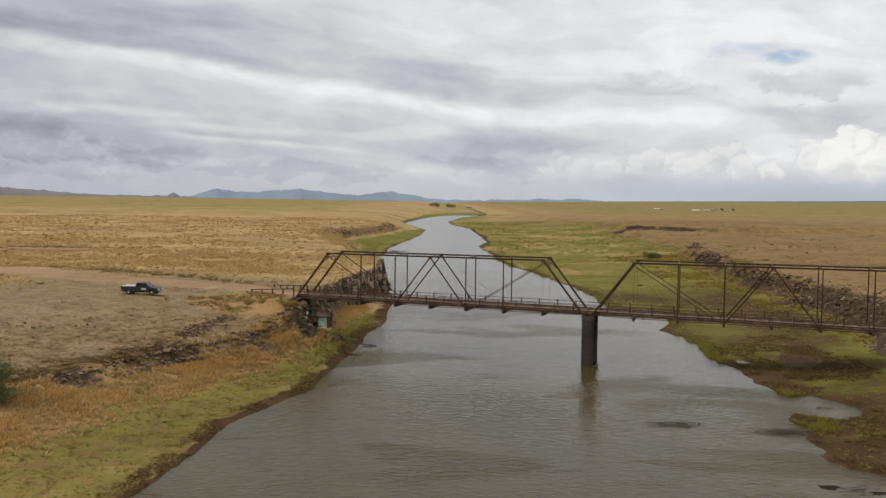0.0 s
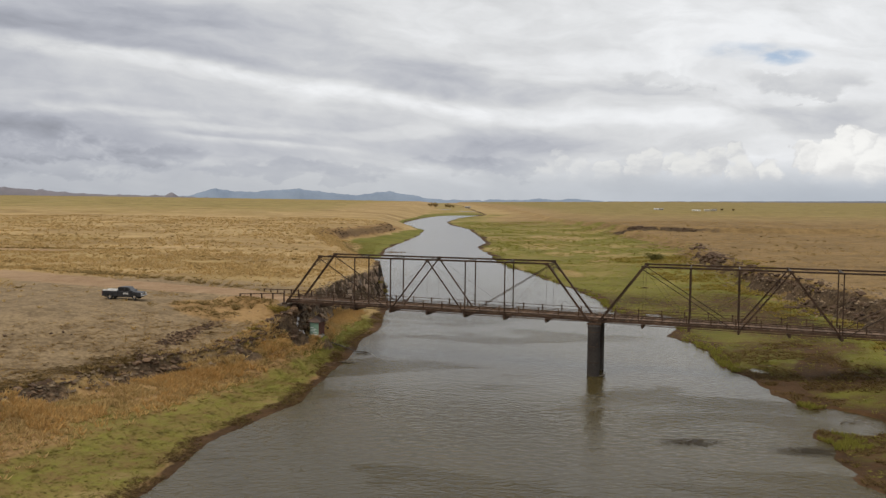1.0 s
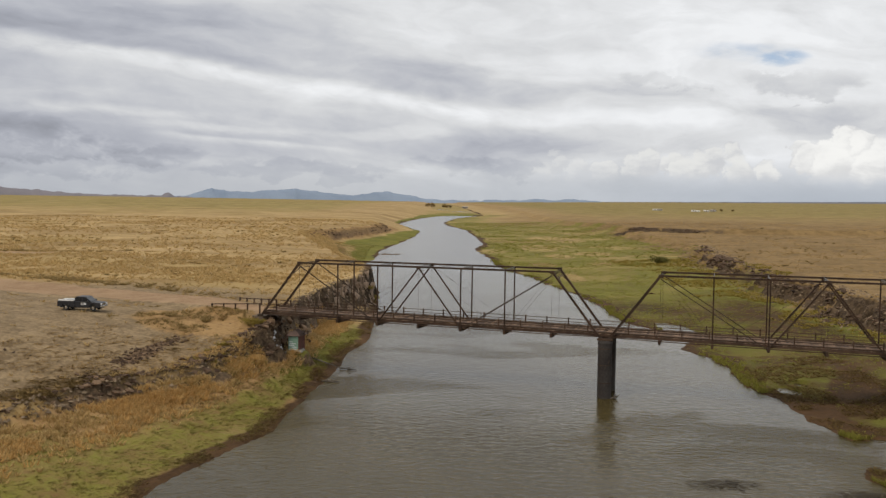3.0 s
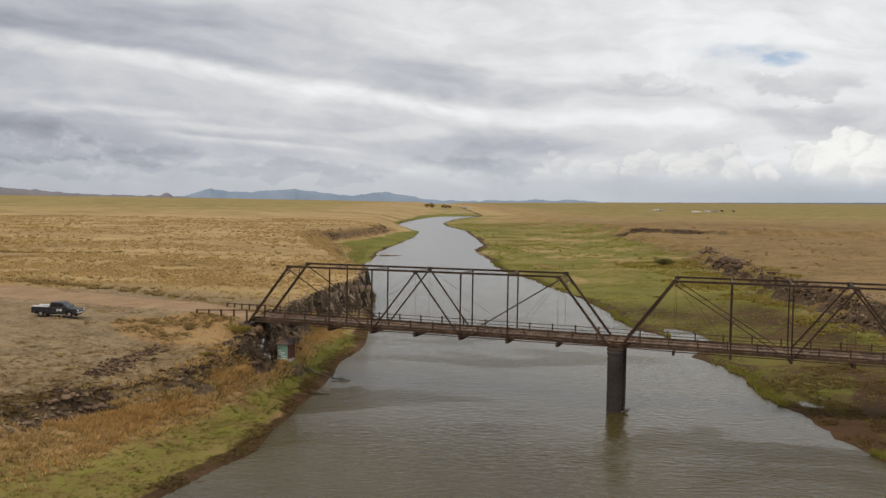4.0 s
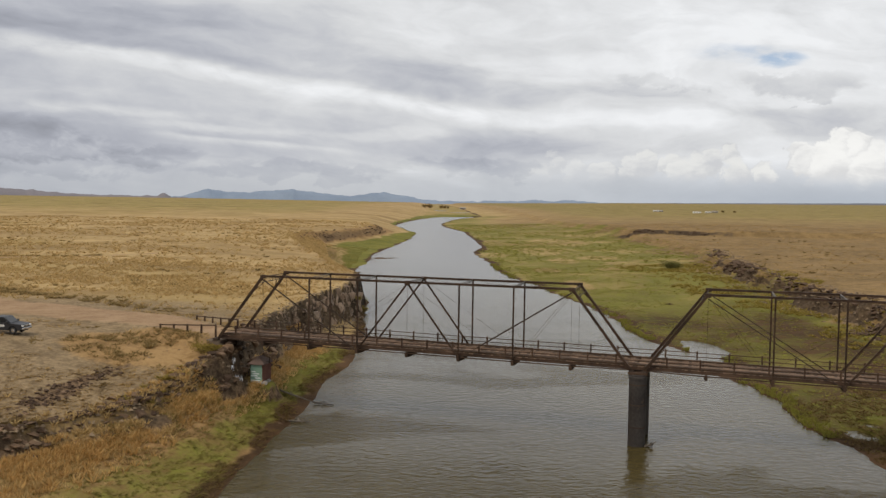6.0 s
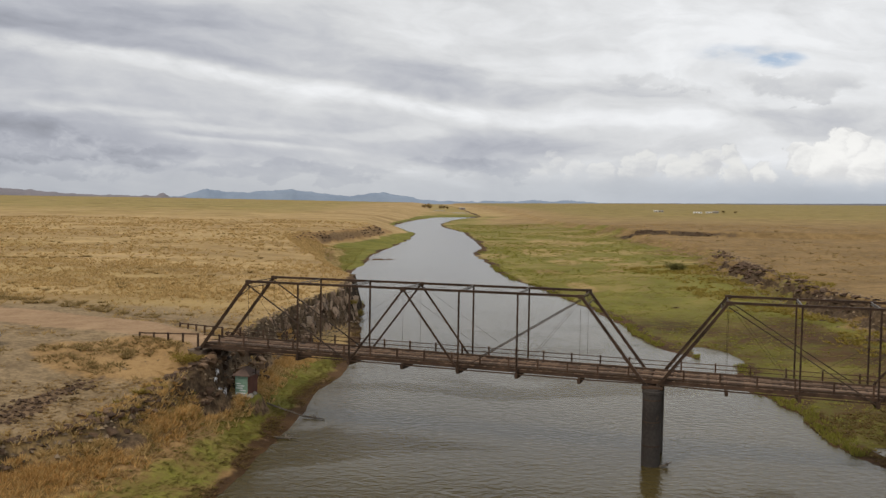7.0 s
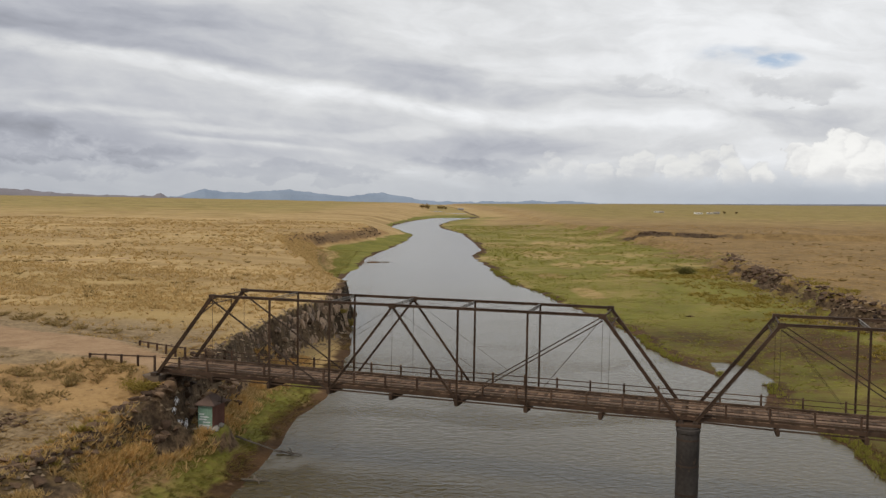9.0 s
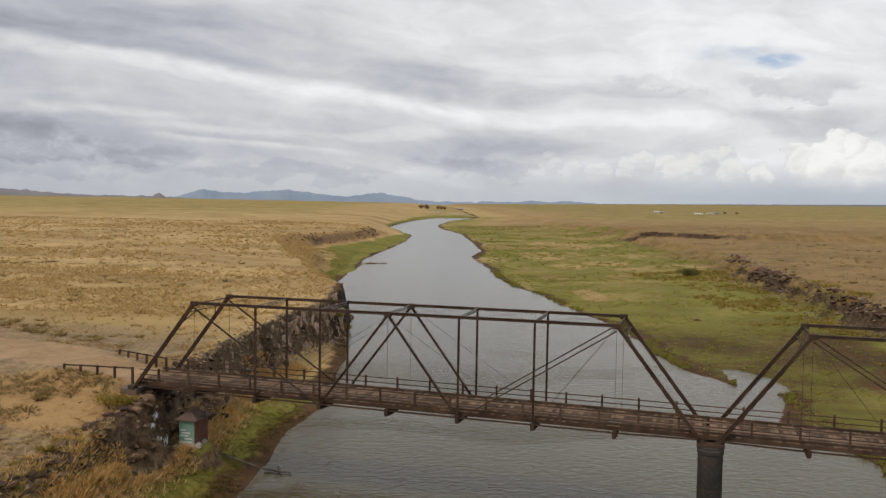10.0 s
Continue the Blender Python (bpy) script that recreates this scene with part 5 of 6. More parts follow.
    tufts("slope_grass", s[:90], r[:90], 0.4, 0.5, 12, 0.15, REDSTRAW, "ochre grass between rocks beside the bridge end", seed=21, steep=1.5)
    tufts("slope_brush", s[90:], r[90:], 0.5, 0.6, 24, 0.15, YELLOW, "yellow-green rabbitbrush between rocks beside the bridge end", "brush", 22, 0.6, steep=1.5)
    x, y = g.uniform(-64, -45.5, 900), g.uniform(-9, 3.2, 900)
    k = (y < road_middle(x) - 2.2) & (fbm(x / 4, y / 4 + 31, 3) > -0.1)
    tufts("approach_grass", (FX * x + FY * y)[k], (FY * x - FX * y)[k], 0.3, 0.5, 9, 0.13, SAGE, "brown dry grass on the slope beside the bridge approach", seed=27, steep=1.2)
    s = g.uniform(128, 335, 2600)
    r = rim_left(s) + g.uniform(-0.1, 0.36, 2600) * (shore_left(s) - rim_left(s))
    tufts("gully_grass", s, r, 0.5, 0.8, 8, 0.34, STRAW, "dry grass on the gully slope", seed=23, steep=1.0)
    # right flat
    s, r = clumped(g, 11000, -64, 230, 10, 82, 11)
    R, Q = shore_right(s), rim_right(s)
    f = (r - R) / (Q - R)
    k = (f > 0.02) & (f < np.where((s > 106) & (s < 155), 1.12, 1.0))
    s, r, f = s[k], r[k], f[k]
    n = fbm(s / 12, r / 12 + 3, 3)
    pick = f + n * 0.5 > 0.70
    tufts("flat_sedge", s[~pick], r[~pick], 0.15, 0.7, 8, 0.20, SEDGE, "green sedge over the river flat", seed=10)
    tufts("yellow_brush", s[pick], r[pick], 0.55, 0.9, 14, 0.22, YELLOW, "yellow-green rabbitbrush below the ledge", "brush", 11, 0.6)
    s, r = clumped(g, 7000, 200, 700, 0, 110, 20)
    k = (r > shore_right(s) + 2) & (r < rim_right(s))
    tufts("far_sedge", s[k], r[k], 0.28, 1.1, 8, 0.5, SEDGE, "green sedge farther up the river flat", seed=12)
    s, r = clumped(g, 9000, -60, 560, 48, 420, 24)
    k = r > rim_right(s) - 1
    tufts("russet_plain_grass", s[k], r[k], 0.26, 1.1, 8, 0.32, TAN, "russet dry grass on the plain above the ledge", seed=13)
    s, r = clumped(g, 260, -60, 420, 48, 300, 26, 2.2)
    k = r > rim_right(s)
    tufts("ledge_brush", s[k], r[k], 0.6, 0.9, 34, 0.28, SAGE, "low dark brush above the ledge", "brush", 14, 0.7)
    s = np.concatenate([g.normal(-34.2, 0.55, 150), g.normal(-37.2, 0.6, 190), g.normal(-56.5, 0.5, 70)])
    r = np.concatenate([g.normal(5.4, 1.3, 150), g.normal(16.0, 1.6, 190), g.normal(15.6, 1.6, 70)])
    tufts("water_weed", s, r, 0.025, 0.8, 9, 0.2, MUCK, "dark weed floating at the river's surface", "weed", 24, 0.8, afloat=True)
    s = g.uniform(-60, 118, 3600)
    r = shore_left(s) - g.uniform(0.3, 2.4, 3600)
    k = fbm(s / 5, r / 5 + 29, 3) > 0.0
    tufts("shore_stubble", s[k], r[k], 0.14, 0.6, 8, 0.14, BROWN_GRASS, "brown stubble on the muddy shore", seed=26)
    s = g.uniform(-52, 26, 5200)
    r = shore_right(s) + g.uniform(0.4, 17, 5200)
    k = fbm(s / 8, r / 8 + 19, 3) > -0.08
    tufts("brown_grass", s[k], r[k], 0.24, 0.6, 8, 0.16, BROWN_GRASS, "trampled brown grass on the muddy flat", seed=25)
    # reeds standing at the right shore and round the pools
    s = np.concatenate([g.uniform(-62, 240, 3000), g.normal(-29, 5, 900), g.normal(-12, 6, 600)])
    r = shore_right(s) + np.abs(g.normal(0.0, 1.1, len(s))) + np.concatenate([np.zeros(3000), g.uniform(-1, 2.5, 900), np.zeros(600)])
    k = (fbm(s / 6, r / 6 + 7, 3) > 0.0) & (s > -37)
    tufts("reeds", s[k], r[k], 0.5, 0.4, 9, 0.09, SEDGE, "green reeds at the water's edge", "reeds", 15, 0.35)


build_grass()


def leaf_cloud(bm_verts, faces, g, centre, rad, n, size):
    c = np.array(centre)
    for _ in range(n):
        d = g.normal(0, 1, 3)
        d = d / np.linalg.norm(d) * g.uniform(0.35, 1.0) ** 0.5 * rad * np.array((1, 1, 0.85))
        u = g.normal(0, 1, 3)
        v = np.cross(u, g.normal(0, 1, 3))
        u, v = u / np.linalg.norm(u) * size * g.uniform(0.6, 1.4), v / np.linalg.norm(v) * size * 0.5
        i = len(bm_verts)
        p = c + d
        bm_verts.extend([tuple(p - u), tuple(p + v), tuple(p + u), tuple(p - v)])
        faces.append((i, i + 1, i + 2, i + 3))


def build_tree(name, x, y, tall, wide, mat, label, seed, stems=1, leaves=700, leaf=0.16, category="tree"):
    """Tapered stems with limbs, and a ragged crown of small leaves round the limbs' ends."""
    g = np.random.default_rng(seed)
    t = empty(name, Matrix.Translation((x, y, ground_at(x, y) - 0.1)), label, category)
    bm = bmesh.new()
    tips = []
    for k in range(stems):
        a = g.uniform(0, 6.28)
        sp = 0.0 if stems == 1 else wide * 0.28
        p = Vector((0.15 * math.cos(a) * (stems > 1), 0.15 * math.sin(a) * (stems > 1), 0))
        d = Vector((math.cos(a) * sp, math.sin(a) * sp, tall * 0.55))
        q = p + d
        rad = tall * 0.022
        m, n = frame_of(p, q)
        bmesh.ops.create_cone(bm, cap_ends=True, segments=7, radius1=rad, radius2=rad * 0.55, depth=n, matrix=m @ Matrix.Translation((0, n / 2, 0)) @ pose(0, 0, 0, -90))
        for j in range(6):
            b = g.uniform(0, 6.28)
            s0 = p.lerp(q, g.uniform(0.35, 1.0))
            e = s0 + Vector((math.cos(b) * wide * g.uniform(0.15, 0.36), math.sin(b) * wide * g.uniform(0.15, 0.36), tall * g.uniform(0.08, 0.40)))
            m, n = frame_of(s0, e)
            bmesh.ops.create_cone(bm, cap_ends=True, segments=5, radius1=rad * 0.45, radius2=rad * 0.12, depth=n, matrix=m @ Matrix.Translation((0, n / 2, 0)) @ pose(0, 0, 0, -90))
            tips.append(e)
            tips.append(s0.lerp(e, 0.6))
    part("trunk", bm, BARK, t)
    v, f = [], []
    each = max(20, leaves // len(tips))
    for e in tips:
        leaf_cloud(v, f, g, e, wide * g.uniform(0.13, 0.24), each, leaf)
    ob = link_mesh("crown", v, f, mat)
    ob.parent = t
    return t


x, y = to_xy(-39.0, -65.9)
build_tree("willow_bush", x, y, 3.4, 4.6, WILLOW, "low grey-green willow on the grassy bank", 32, 6, 3600, 0.13, "bush")
x, y = to_xy(-37, -67.2)
build_tree("willow_bush", x, y, 5.8, 5.2, WILLOW, "bushy grey-green willow on the bank", 31, 5, 5200, 0.13, "bush")
for i, (s, r, h) in enumerate(((1640, -27, 8), (1655, -20, 10), (1665, -14, 7), (1700, 4, 6), (1690, 12, 7), (1702, 19, 5), (1290, 415, 3.5), (1300, 428, 3), (1285, 440, 3))):
    x, y = to_xy(s, r)
    build_tree("far_tree", x, y, h, h * 1.5, SAGE, "dark rounded tree far out on the plain", 50 + i, 2, 500, 0.7)
x, y = to_xy(210, 60.5)
build_tree("flat_bush", x, y, 2.4, 5.8, OLIVE, "low olive-green bush on the river flat", 70, 5, 1600, 0.22, "bush")
for i, (x, y, h) in enumerate(((-45.0, -3.2, 1.3), (-44.4, -2.4, 0.9), (-61, 86, 1.3), (-60, 80, 1.1))):
    build_tree("rabbitbrush", x, y, h, h * 1.8, YELLOW, "yellow flowering rabbitbrush among the rocks", 80 + i, 4, 500, 0.08, "bush")


# ---- the hut by the water ----
def build_hut():
    z0 = 2.6
    hut = empty("gauge_hut", pose(-41.0, 2.5, z0, 0, 0, 2), "small green and brown gauge hut with a brown roof", "hut")
    w, d, h = 0.72, 1.02, 2.1

    def P(name, mat, *a, note="", parent=None, edge=0.012):
        bm = bmesh.new()
        box(bm, *a)
        if edge:
            soften(bm, edge)
        return part(name, bm, mat, parent or hut, note)
    P("front_wall", HUT_GREEN, -w, w, -d - 0.05, -d + 0.05, 0, h, note="pale green painted wall with grey scrawls")
    P("back_wall", HUT_BROWN, -w, w, d - 0.05, d + 0.05, 0, h)
    P("side_wall", HUT_BROWN, w - 0.05, w + 0.05, -d - 0.054, d + 0.05, 0, h, note="dark red-brown board wall")
    P("side_wall", HUT_BROWN, -w - 0.05, -w + 0.05, -d + 0.05, d + 0.05, 0, h)
    for k in range(9):
        yy = -d + 0.02 + k * 0.235
        P("board", HUT_BROWN, w + 0.05, w + 0.075, yy, yy + 0.222, 0.02, h - 0.02, edge=0.006)
    for k in range(6):
        xx = -w + 0.03 + k * 0.235
        P("board", HUT_GREEN, xx, xx + 0.222, -d - 0.072, -d - 0.05, 0.02, h - 0.02, edge=0.005)
    # spray-painted bars that cannot be read
    for x0, x1, zz, hh in ((-0.6, -0.1, 1.22, 0.12), (-0.5, 0.35, 0.98, 0.12), (-0.6, 0.15, 0.74, 0.13), (-0.2, 0.5, 0.5, 0.12), (-0.62, 0.5, 0.12, 0.22)):
        P("painted_bar", GREY_PAINT, x0, x1, -d - 0.079, -d - 0.073, zz, zz + hh, edge=0)
    bm = bmesh.new()
    e = 0.28
    lo = [bm.verts.new(p) for p in ((-w - e, -d - e, h - 0.02), (w + e, -d - e, h - 0.02), (w + e, d + e, h - 0.02), (-w - e, d + e, h - 0.02))]
    hi = [bm.verts.new(p) for p in ((-w - e, -d - e, h + 0.07), (w + e, -d - e, h + 0.07), (w + e, d + e, h + 0.07), (-w - e, d + e, h + 0.07))]
    top = [bm.verts.new(p) for p in ((0, -0.42, h + 0.85), (0, 0.42, h + 0.85))]
    bm.faces.new(lo[::-1])
    for k in range(4):
        bm.faces.new((lo[k], lo[(k + 1) % 4], hi[(k + 1) % 4], hi[k]))
    bm.faces.new((hi[0], hi[1], top[0]))
    bm.faces.new((hi[1], hi[2], top[1], top[0]))
    bm.faces.new((hi[2], hi[3], top[1]))
    bm.faces.new((hi[3], hi[0], top[0], top[1]))
    part("roof", bm, HUT_ROOF, hut)
    bm = bmesh.new()
    bar(bm, (w + 0.5, -0.2, h + 0.1), (w + 0.5, -0.2, h + 0.75), 0.09, 0.09)
    bar(bm, (w + 0.1, -0.2, h + 0.25), (w + 0.5, -0.2, h + 0.25), 0.06, 0.06)
    part("vent_pipe", bm, IRON, hut)
    P("footing", MASONRY, -w - 0.12, w + 0.12, -d - 0.14, d + 0.12, -1.8, 0.0, note="rough stone footing", edge=0.05)
    rnd = random.Random(5)
    stones = rock_meshes("footing_stone", CONCRETE, rnd, 4, 0.34, 0.3, 0.22)
    for k in range(16):
        xx, yy = rnd.uniform(-w - 0.5, w + 0.7), -d - rnd.uniform(0.1, 0.8)
        if k > 9:
            xx, yy = w + rnd.uniform(0.1, 0.5), rnd.uniform(-d - 0.4, d)
        share("footing_stone", rnd.choice(stones), hut, pose(xx, yy, ground_at(-41.0 + xx, 2.5 + yy) - z0 + 0.1, rnd.uniform(-20, 20), rnd.uniform(-20, 20), rnd.uniform(0, 360)))


build_hut()


def build_driftwood():
    rnd = random.Random(9)
    for a, b, d in (((-39.4, 4.2, 1.35), (-35.2, 5.2, -0.1), 0.2), ((-34.8, -3.2, -0.15), (-32.7, -2.4, -0.22), 0.22), ((-34.2, -2.0, -0.15), (-33.0, -3.4, -0.2), 0.16), ((-35.9, 5.6, -0.1), (-33.2, 5.6, -0.25), 0.2),
                    ((-35.0, 6.6, -0.1), (-33.9, 5.0, -0.2), 0.15), ((30.6, -17.5, -0.25), (33.2, -16.4, -0.2), 0.12)):
        bm = bmesh.new()
        a, b = Vector(a), Vector(b)
        p = a
        for k in range(4):
            q = a.lerp(b, (k + 1) / 4) + Vector((rnd.uniform(-0.08, 0.08), rnd.uniform(-0.08, 0.08), rnd.uniform(-0.03, 0.05)))
            rod(bm, p - a, q - a, d * (1 - 0.15 * k), 7)
            p = q
        for k in range(3):
            q = a.lerp(b, rnd.uniform(0.2, 0.9))
            rod(bm, q - a, q - a + Vector((rnd.uniform(-0.5, 0.5), rnd.uniform(-0.5, 0.5), rnd.uniform(0.05, 0.4))), d * 0.35, 5)
        me = bpy.data.meshes.new("driftwood")
        bm.to_mesh(me)
        bm.free()
        me.materials.append(DRYWOOD)
        ob = new("driftwood", me)
        ob.location = a
        tagged(ob, "bleached driftwood branch at the water's edge", "driftwood", "driftwood")
    bm = bmesh.new()
    for a, b, d in (((0, 0, 0), (0.9, 0.2, 0.35), 0.16), ((0.1, -0.3, 0.1), (0.8, 0.4, 0.1), 0.14), ((0.3, 0.1, 0.1), (1.15, -0.1, 0.6), 0.1), ((0.6, 0.1, 0.25), (0.7, -0.3, 0.7), 0.07), ((-0.1, 0.2, 0.0), (0.7, -0.4, 0.3), 0.12)):
        rod(bm, a, b, d, 6)
    me = bpy.data.meshes.new("snag")
    bm.to_mesh(me)
    bm.free()
    me.materials.append(DRYWOOD)
    ob = new("snag", me)
    ob.location = (2.1, -0.3, WATER)
    tagged(ob, "dark snag of branches caught against the pier", "driftwood")


build_driftwood()


# ---- the pickup ----
def build_truck():
    x0, y0 = -68.6, -6.6
    yaw = 10.0
    gz = ground_at(x0, y0)
    truck = empty("pickup_truck", pose(x0, y0, gz, 0, 0, yaw), "black extended-cab pickup parked on bare gravel", "truck")
    W = 0.98

    def slab(name, outline, half, mat, edge=0.05, note="", parent=None):
        """A side outline, in x and z, drawn out to both sides."""
        bm = bmesh.new()
        a = [bm.verts.new((x, -half, z)) for x, z in outline]
        b = [bm.verts.new((x, half, z)) for x, z in outline]
        bm.faces.new(a)
        bm.faces.new(b[::-1])
        n = len(outline)
        for k in range(n):
            bm.faces.new((a[k], b[k], b[(k + 1) % n], a[(k + 1) % n]))
        bmesh.ops.recalc_face_normals(bm, faces=bm.faces)
        if edge:
            bmesh.ops.bevel(bm, geom=bm.edges[:], offset=edge, segments=2, affect="EDGES", profile=0.6)
        return part(name, bm, mat, parent or truck, note)

    def P(name, mat, *a, note="", parent=None, edge=0.02):
        bm = bmesh.new()
        box(bm, *a)
        if edge:
            soften(bm, edge)
        return part(name, bm, mat, parent or truck, note)

    def arch(cx, r=0.50, z=0.42, n=7):
        return [(cx + r * math.cos(math.pi * k / n), z + r * math.sin(math.pi * k / n) * 0.98) for k in range(n + 1)]
    fw, rw = 1.98, -1.86
    body = slab("body", [(3.02, 0.50), (3.06, 0.92), (2.92, 1.10), (1.68, 1.22), (-0.60, 1.26), (-0.60, 0.52)] + arch(rw)[:0] + [(1.44, 0.42)] + arch(fw)[::-1][0:] , W, PAINT, 0.035)
    slab("cab", [(1.70, 1.20), (0.95, 1.84), (0.70, 1.90), (-0.40, 1.90), (-0.62, 1.80), (-0.70, 1.22)], W - 0.13, PAINT, 0.06)
    # glass, a little proud of the cab
    slab("windscreen", [(1.65, 1.27), (0.99, 1.83), (0.96, 1.81), (1.62, 1.25)], W - 0.22, GLASS, 0)
    slab("rear_window", [(-0.665, 1.30), (-0.645, 1.76), (-0.675, 1.76), (-0.705, 1.30)], W - 0.3, GLASS, 0)
    for e in (-1, 1):
        for x in (((1.42, 1.30), (0.90, 1.78), (0.47, 1.80), (0.47, 1.30)), ((0.38, 1.30), (0.38, 1.80), (-0.36, 1.80), (-0.52, 1.74), (-0.58, 1.30))):
            bm = bmesh.new()
            ya, yb = e * (W - 0.135), e * (W - 0.12)
            a = [bm.verts.new((p, ya, q)) for p, q in x]
            b = [bm.verts.new((p, yb, q)) for p, q in x]
            bm.faces.new(a)
            bm.faces.new(b[::-1])
            for k in range(len(x)):
                bm.faces.new((a[k], b[k], b[(k + 1) % len(x)], a[(k + 1) % len(x)]))
            bmesh.ops.recalc_face_normals(bm, faces=bm.faces)
            part("side_window", bm, GLASS, truck)
        P("mirror", PAINT, 1.30, 1.48, min(e * W, e * (W + 0.24)), max(e * W, e * (W + 0.24)), 1.22, 1.44)
        P("headlight", LAMP, 2.98, 3.09, min(e * 0.58, e * 0.92), max(e * 0.58, e * 0.92), 0.82, 1.02, note="clear headlight")
        P("tail_light", RED_LAMP, -3.12, -3.06, min(e * 0.82, e * 0.95), max(e * 0.82, e * 0.95), 0.85, 1.2, note="red tail light")
        P("door_handle", CHROME, 0.28, 0.46, min(e * W, e * (W + 0.03)), max(e * W, e * (W + 0.03)), 1.10, 1.14, edge=0)
        P("bed_side", PAINT, -3.08, -0.63, min(e * 0.86, e * W), max(e * 0.86, e * W), 0.86, 1.28, edge=0.03)
        # panels beside the rear wheels
        P("bed_skirt", PAINT, -3.06, rw - 0.52, min(e * 0.86, e * (W - 0.004)), max(e * 0.86, e * (W - 0.004)), 0.50, 0.87, edge=0.0)
        P("bed_skirt", PAINT, rw + 0.52, -0.62, min(e * 0.86, e * (W - 0.004)), max(e * 0.86, e * (W - 0.004)), 0.50, 0.87, edge=0.0)
        sign = P("door_sign", WHITE, 0.30, 1.02, min(e * W, e * (W + 0.012)), max(e * W, e * (W + 0.012)), 0.82, 1.06, note="white door sign with dark bars", edge=0)
        for k, (a, b) in enumerate(((0.36, 0.96), (0.36, 0.80))):
            P("sign_bar", RUBBER, a, b, min(e * (W + 0.012), e * (W + 0.016)), max(e * (W + 0.012), e * (W + 0.016)), 0.97 - k * 0.09, 1.01 - k * 0.09, parent=sign, edge=0)
        P("bed_rail_box", WHITE, -2.98, -0.72, min(e * 0.56, e * 0.955), max(e * 0.56, e * 0.955), 1.285, 1.42, note="white long box on the bed rail", edge=0.03)
    P("bed_floor", RUBBER, -3.04, -0.64, -0.86, 0.86, 0.62, 0.72, edge=0)
    P("bed_front", PAINT, -0.70, -0.63, -0.86, 0.86, 0.72, 1.28, edge=0)
    P("tailgate", PAINT, -3.10, -3.03, -0.86, 0.86, 0.62, 1.28)
    P("front_bumper", CHROME, 3.03, 3.17, -W, W, 0.50, 0.70, edge=0.04)
    P("rear_bumper", CHROME, -3.22, -3.08, -W + 0.04, W - 0.04, 0.48, 0.64, edge=0.04)
    P("grille", CHROME, 3.02, 3.08, -0.55, 0.55, 0.74, 1.0)
    for k in range(4):
        P("grille_bar", RUBBER, 3.08, 3.09, -0.52, 0.52, 0.77 + k * 0.057, 0.795 + k * 0.057, edge=0)
    P("chassis", RUBBER, -2.9, 2.9, -0.55, 0.55, 0.34, 0.55, edge=0)
    for x in (fw, rw):
        for e in (-1, 1):
            bm = bmesh.new()
            prof = ((0.22, -0.12), (0.36, -0.13), (0.405, -0.09), (0.41, 0.0), (0.405, 0.09), (0.36, 0.13), (0.22, 0.12))
            n = 24
            rings = [[bm.verts.new((r * math.cos(6.2832 * k / n), w, r * math.sin(6.2832 * k / n))) for k in range(n)] for r, w in prof]
            for p, q in zip(rings, rings[1:] + rings[:1]):
                for k in range(n):
                    bm.faces.new((p[k], p[(k + 1) % n], q[(k + 1) % n], q[k]))
            bmesh.ops.recalc_face_normals(bm, faces=bm.faces)
            wheel = new("wheel")
            wheel.parent = truck
            wheel.location = (x, e * (W - 0.14), 0.41)
            tyre = part("tyre", bm, RUBBER, wheel)
            bm = bmesh.new()
            bmesh.ops.create_cone(bm, cap_ends=True, segments=20, radius1=0.245, radius2=0.245, depth=0.16, matrix=pose(0, 0, 0, 90))
            bmesh.ops.create_cone(bm, cap_ends=True, segments=12, radius1=0.09, radius2=0.07, depth=0.26, matrix=pose(0, 0, 0, 90))
            part("rim", bm, CHROME, wheel)


build_truck()


# ---- far away ----
PALE = weathered("pale_siding", (0.45, 0.44, 0.41), (0.58, 0.57, 0.53), 1.0)


def build_house(s, r, yaw, L, Wd, H, wall, label):
    x, y = to_xy(s, r)
    h = empty("farm_building", pose(x, y, ground_at(x, y) - 0.3, 0, 0, yaw), label, "building", "far farm")
    bm = bmesh.new()
    box(bm, -L / 2, L / 2, -Wd / 2, Wd / 2, 0, H)
    part("wall", bm, wall, h)
    bm = bmesh.new()
    pts = [(-Wd / 2 - 0.4, H), (0, H + Wd * 0.28), (Wd / 2 + 0.4, H), (0, H + Wd * 0.28 - 0.25)]
    a = [bm.verts.new((-L / 2 - 0.4, p, q)) for p, q in pts]
    b = [bm.verts.new((L / 2 + 0.4, p, q)) for p, q in pts]
    bm.faces.new(a)
    bm.faces.new(b[::-1])
    for k in range(4):
        bm.faces.new((a[k], b[k], b[(k + 1) % 4], a[(k + 1) % 4]))
    bmesh.ops.recalc_face_normals(bm, faces=bm.faces)
    part("roof", bm, CONCRETE if wall is CONCRETE else WHITE, h)
    for k in range(3):
        bm = bmesh.new()
        xx = -L / 2 + L * (k + 0.5) / 3
        box(bm, xx - 0.6, xx + 0.6, -Wd / 2 - 0.05, -Wd / 2 + 0.02, 0.4 if k == 1 else 1.2, 2.4)
        part("door" if k == 1 else "window", bm, GLASS if k != 1 else HUT_BROWN, h)


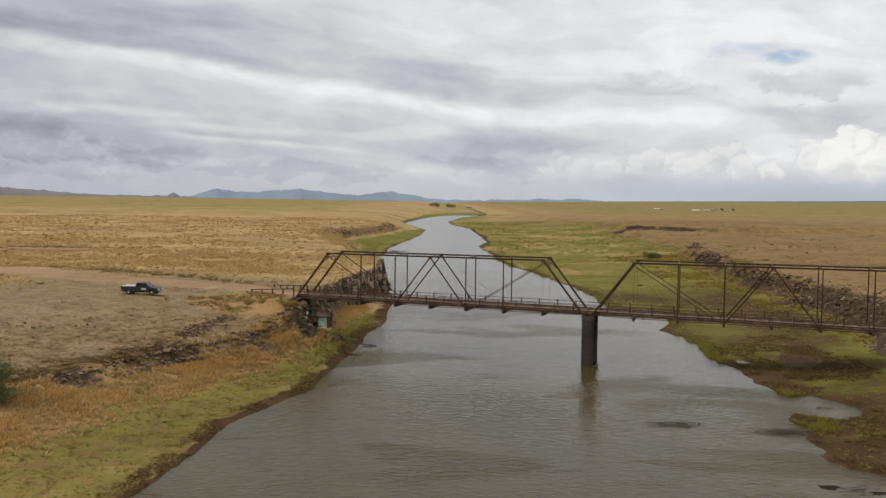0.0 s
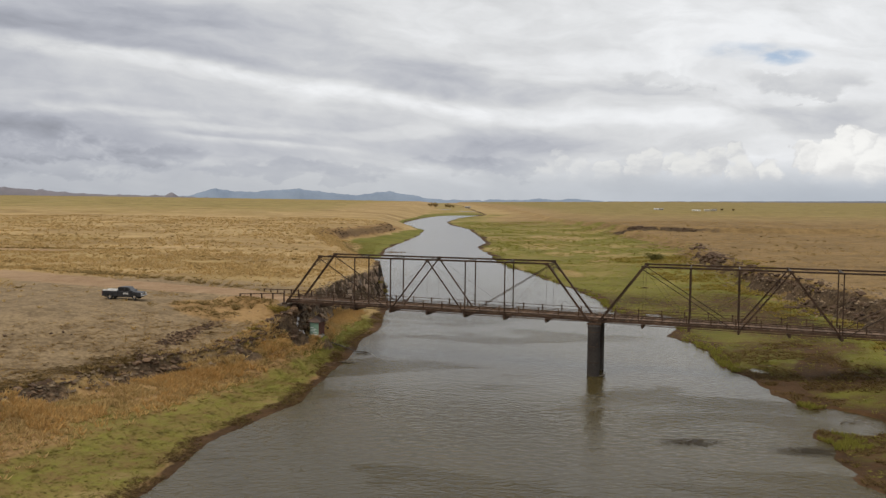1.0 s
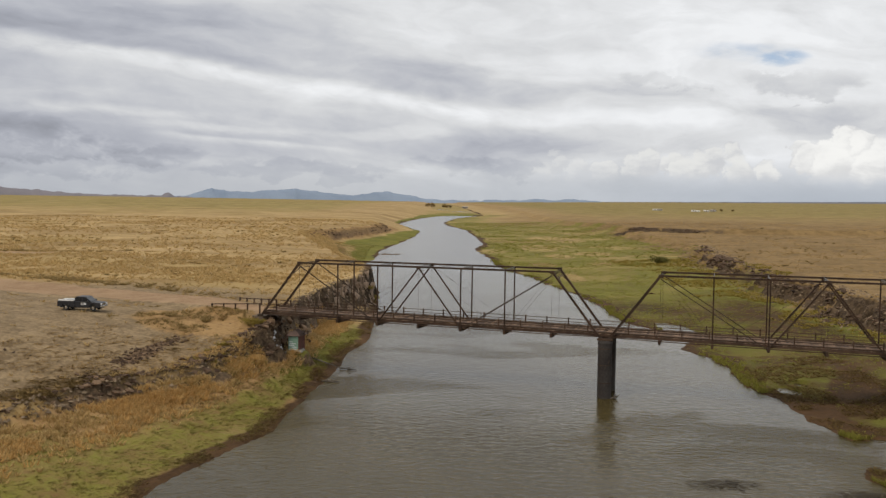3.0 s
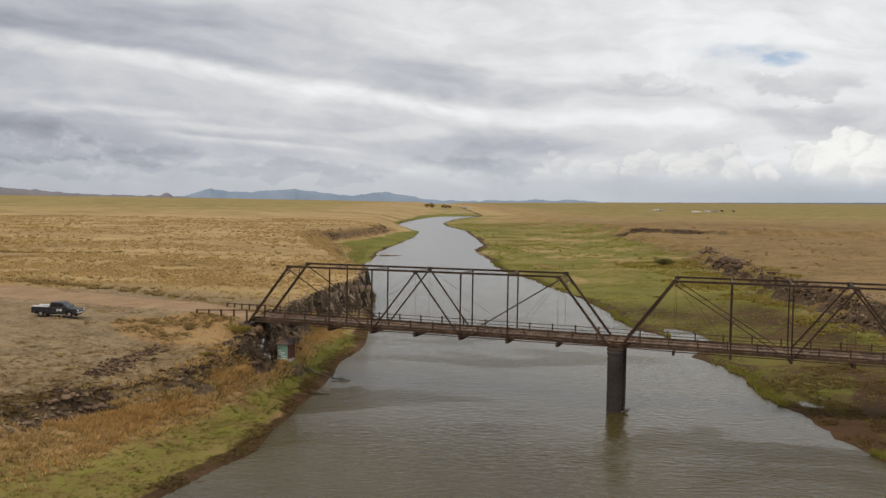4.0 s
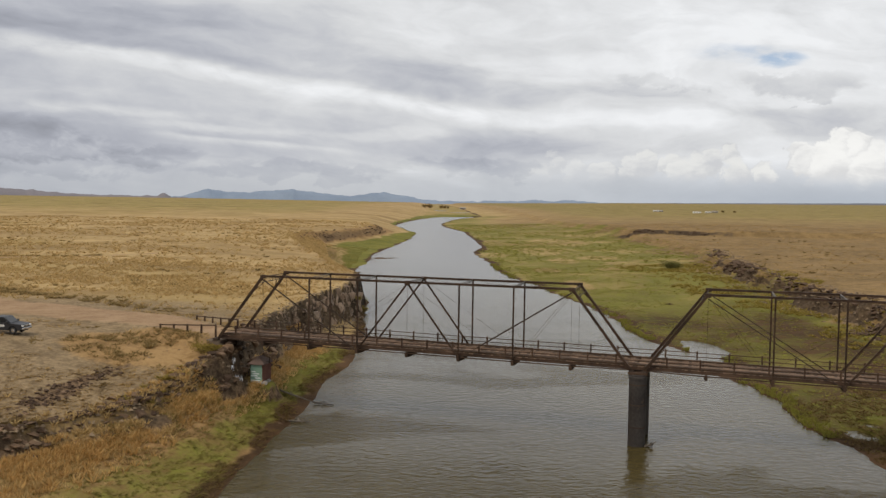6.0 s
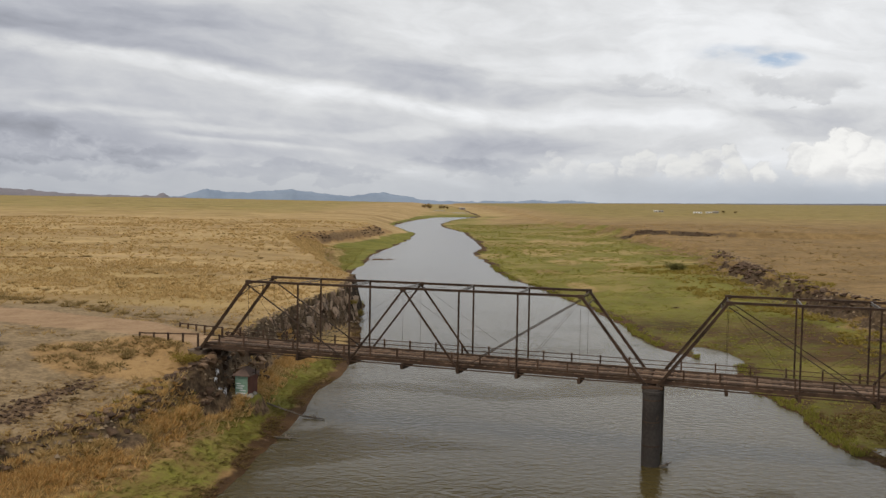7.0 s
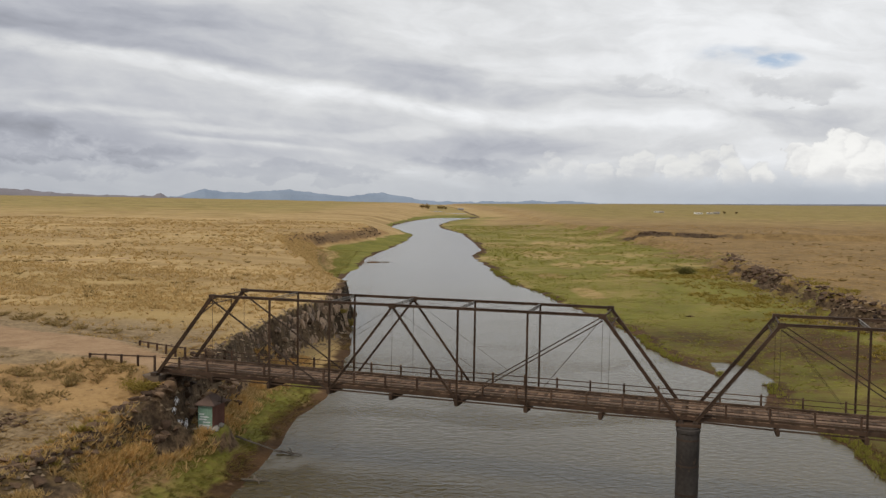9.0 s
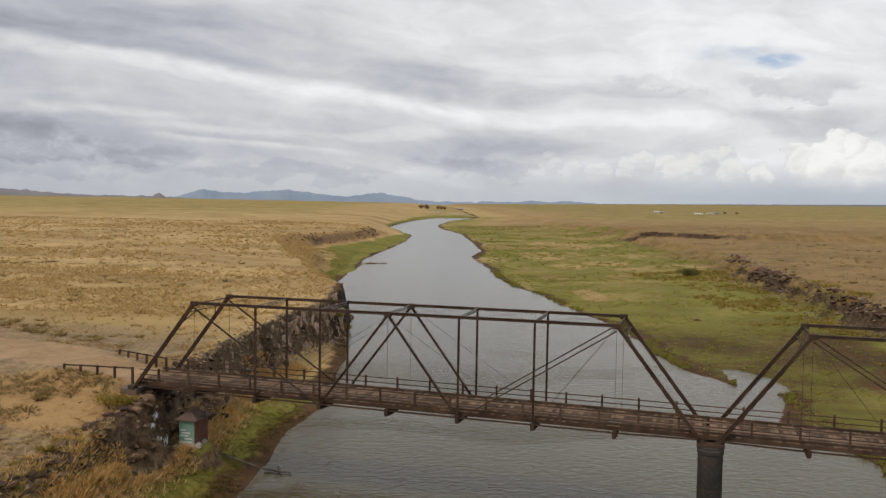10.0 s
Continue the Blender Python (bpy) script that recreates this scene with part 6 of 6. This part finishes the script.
build_house(1310, 328, 20, 7, 4, 1.6, PALE, "white farm building far out on the plain")
build_house(1322, 338, 10, 7, 5, 1.8, CONCRETE, "grey shed beside a white farm building")
build_house(1225, 366, 15, 11, 4, 1.5, WHITE, "long white trailer home far out on the plain")
build_house(1232, 384, 12, 7, 4, 1.5, PALE, "white farm building beside a trailer")
build_house(1245, 398, 18, 8, 5, 1.8, CONCRETE, "weathered grey barn at the far farm")
build_house(1640, 45, 30, 10, 5, 2.6, CONCRETE, "pale low building beside far trees")


def build_hills(name, distance, heights, base, colour, light, seed, label, crags=9.0):
    """A far range: a rough slope up to its crest and a back slope."""
    us, zs = [h + 0.009 for h in heights[0::2]], heights[1::2]
    n = 520
    u = np.linspace(us[0], us[-1], n)
    crest = np.interp(u, us, zs) + fbm(u * 130, u * 0 + seed, 5) * crags * (np.interp(u, us, zs) > base + 6)
    eye = np.array((19.2, -132.6))
    k = np.sqrt(1 + u * u)
    verts = []
    for d, f in ((-160, 0.0), (-110, 0.42), (-50, 0.8), (0, 1.0), (90, 0.55), (160, 0.0)):
        wob = fbm(u * 60, u * 0 + seed + d * 0.1, 3) * 30 * (0.0 < f < 1.0)
        D = distance + d + wob
        x, y = eye[0] + D * (FX + FY * u) / k, eye[1] + D * (FY - FX * u) / k
        verts.extend(zip(x, y, -30 + (np.maximum(crest, base) + 30) * (f if f in (0.0, 1.0) else 0.55 + 0.45 * f)))
    faces = [(j * n + i, j * n + i + 1, (j + 1) * n + i + 1, (j + 1) * n + i) for j in range(5) for i in range(n - 1)]
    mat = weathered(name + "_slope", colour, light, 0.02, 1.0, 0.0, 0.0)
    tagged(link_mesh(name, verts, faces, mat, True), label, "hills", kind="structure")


build_hills("backdrop_hills_near", 4480, (-0.75, 36, -0.60, 40, -0.50, 44, -0.482, 42, -0.458, 31, -0.44, 27, -0.425, 25, -0.415, 19, -0.39, 11, -0.31, 9, -0.299, 9, -0.2955, 20, -0.2915, 25, -0.2885, 17, -0.284, 6, -0.27, 0, -0.2, -12),
            -14, (0.175, 0.165, 0.180), (0.225, 0.205, 0.217), 3, "low grey-violet hills at the edge of the plain")
# the air's haze is put into this range's two blue-grey slope colours
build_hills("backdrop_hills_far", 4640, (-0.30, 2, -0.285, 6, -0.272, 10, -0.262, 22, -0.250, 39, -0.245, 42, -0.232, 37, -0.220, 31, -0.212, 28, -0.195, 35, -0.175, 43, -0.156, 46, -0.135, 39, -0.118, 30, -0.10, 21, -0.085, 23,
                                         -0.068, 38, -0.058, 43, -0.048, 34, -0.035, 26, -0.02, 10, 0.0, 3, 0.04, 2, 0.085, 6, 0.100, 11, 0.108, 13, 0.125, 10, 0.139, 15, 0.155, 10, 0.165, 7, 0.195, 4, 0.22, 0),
            -14, (0.20, 0.252, 0.330), (0.25, 0.305, 0.385), 5, "mountain range far beyond the plain, its haze painted blue-grey")
build_hills("backdrop_ridge", 4560, (0.16, 0, 0.19, 4, 0.25, 8, 0.30, 11, 0.38, 16, 0.48, 22, 0.60, 23, 0.75, 22), -10, (0.13, 0.14, 0.17), (0.18, 0.18, 0.20), 9, "long low dark ridge on the horizon", 1.5)
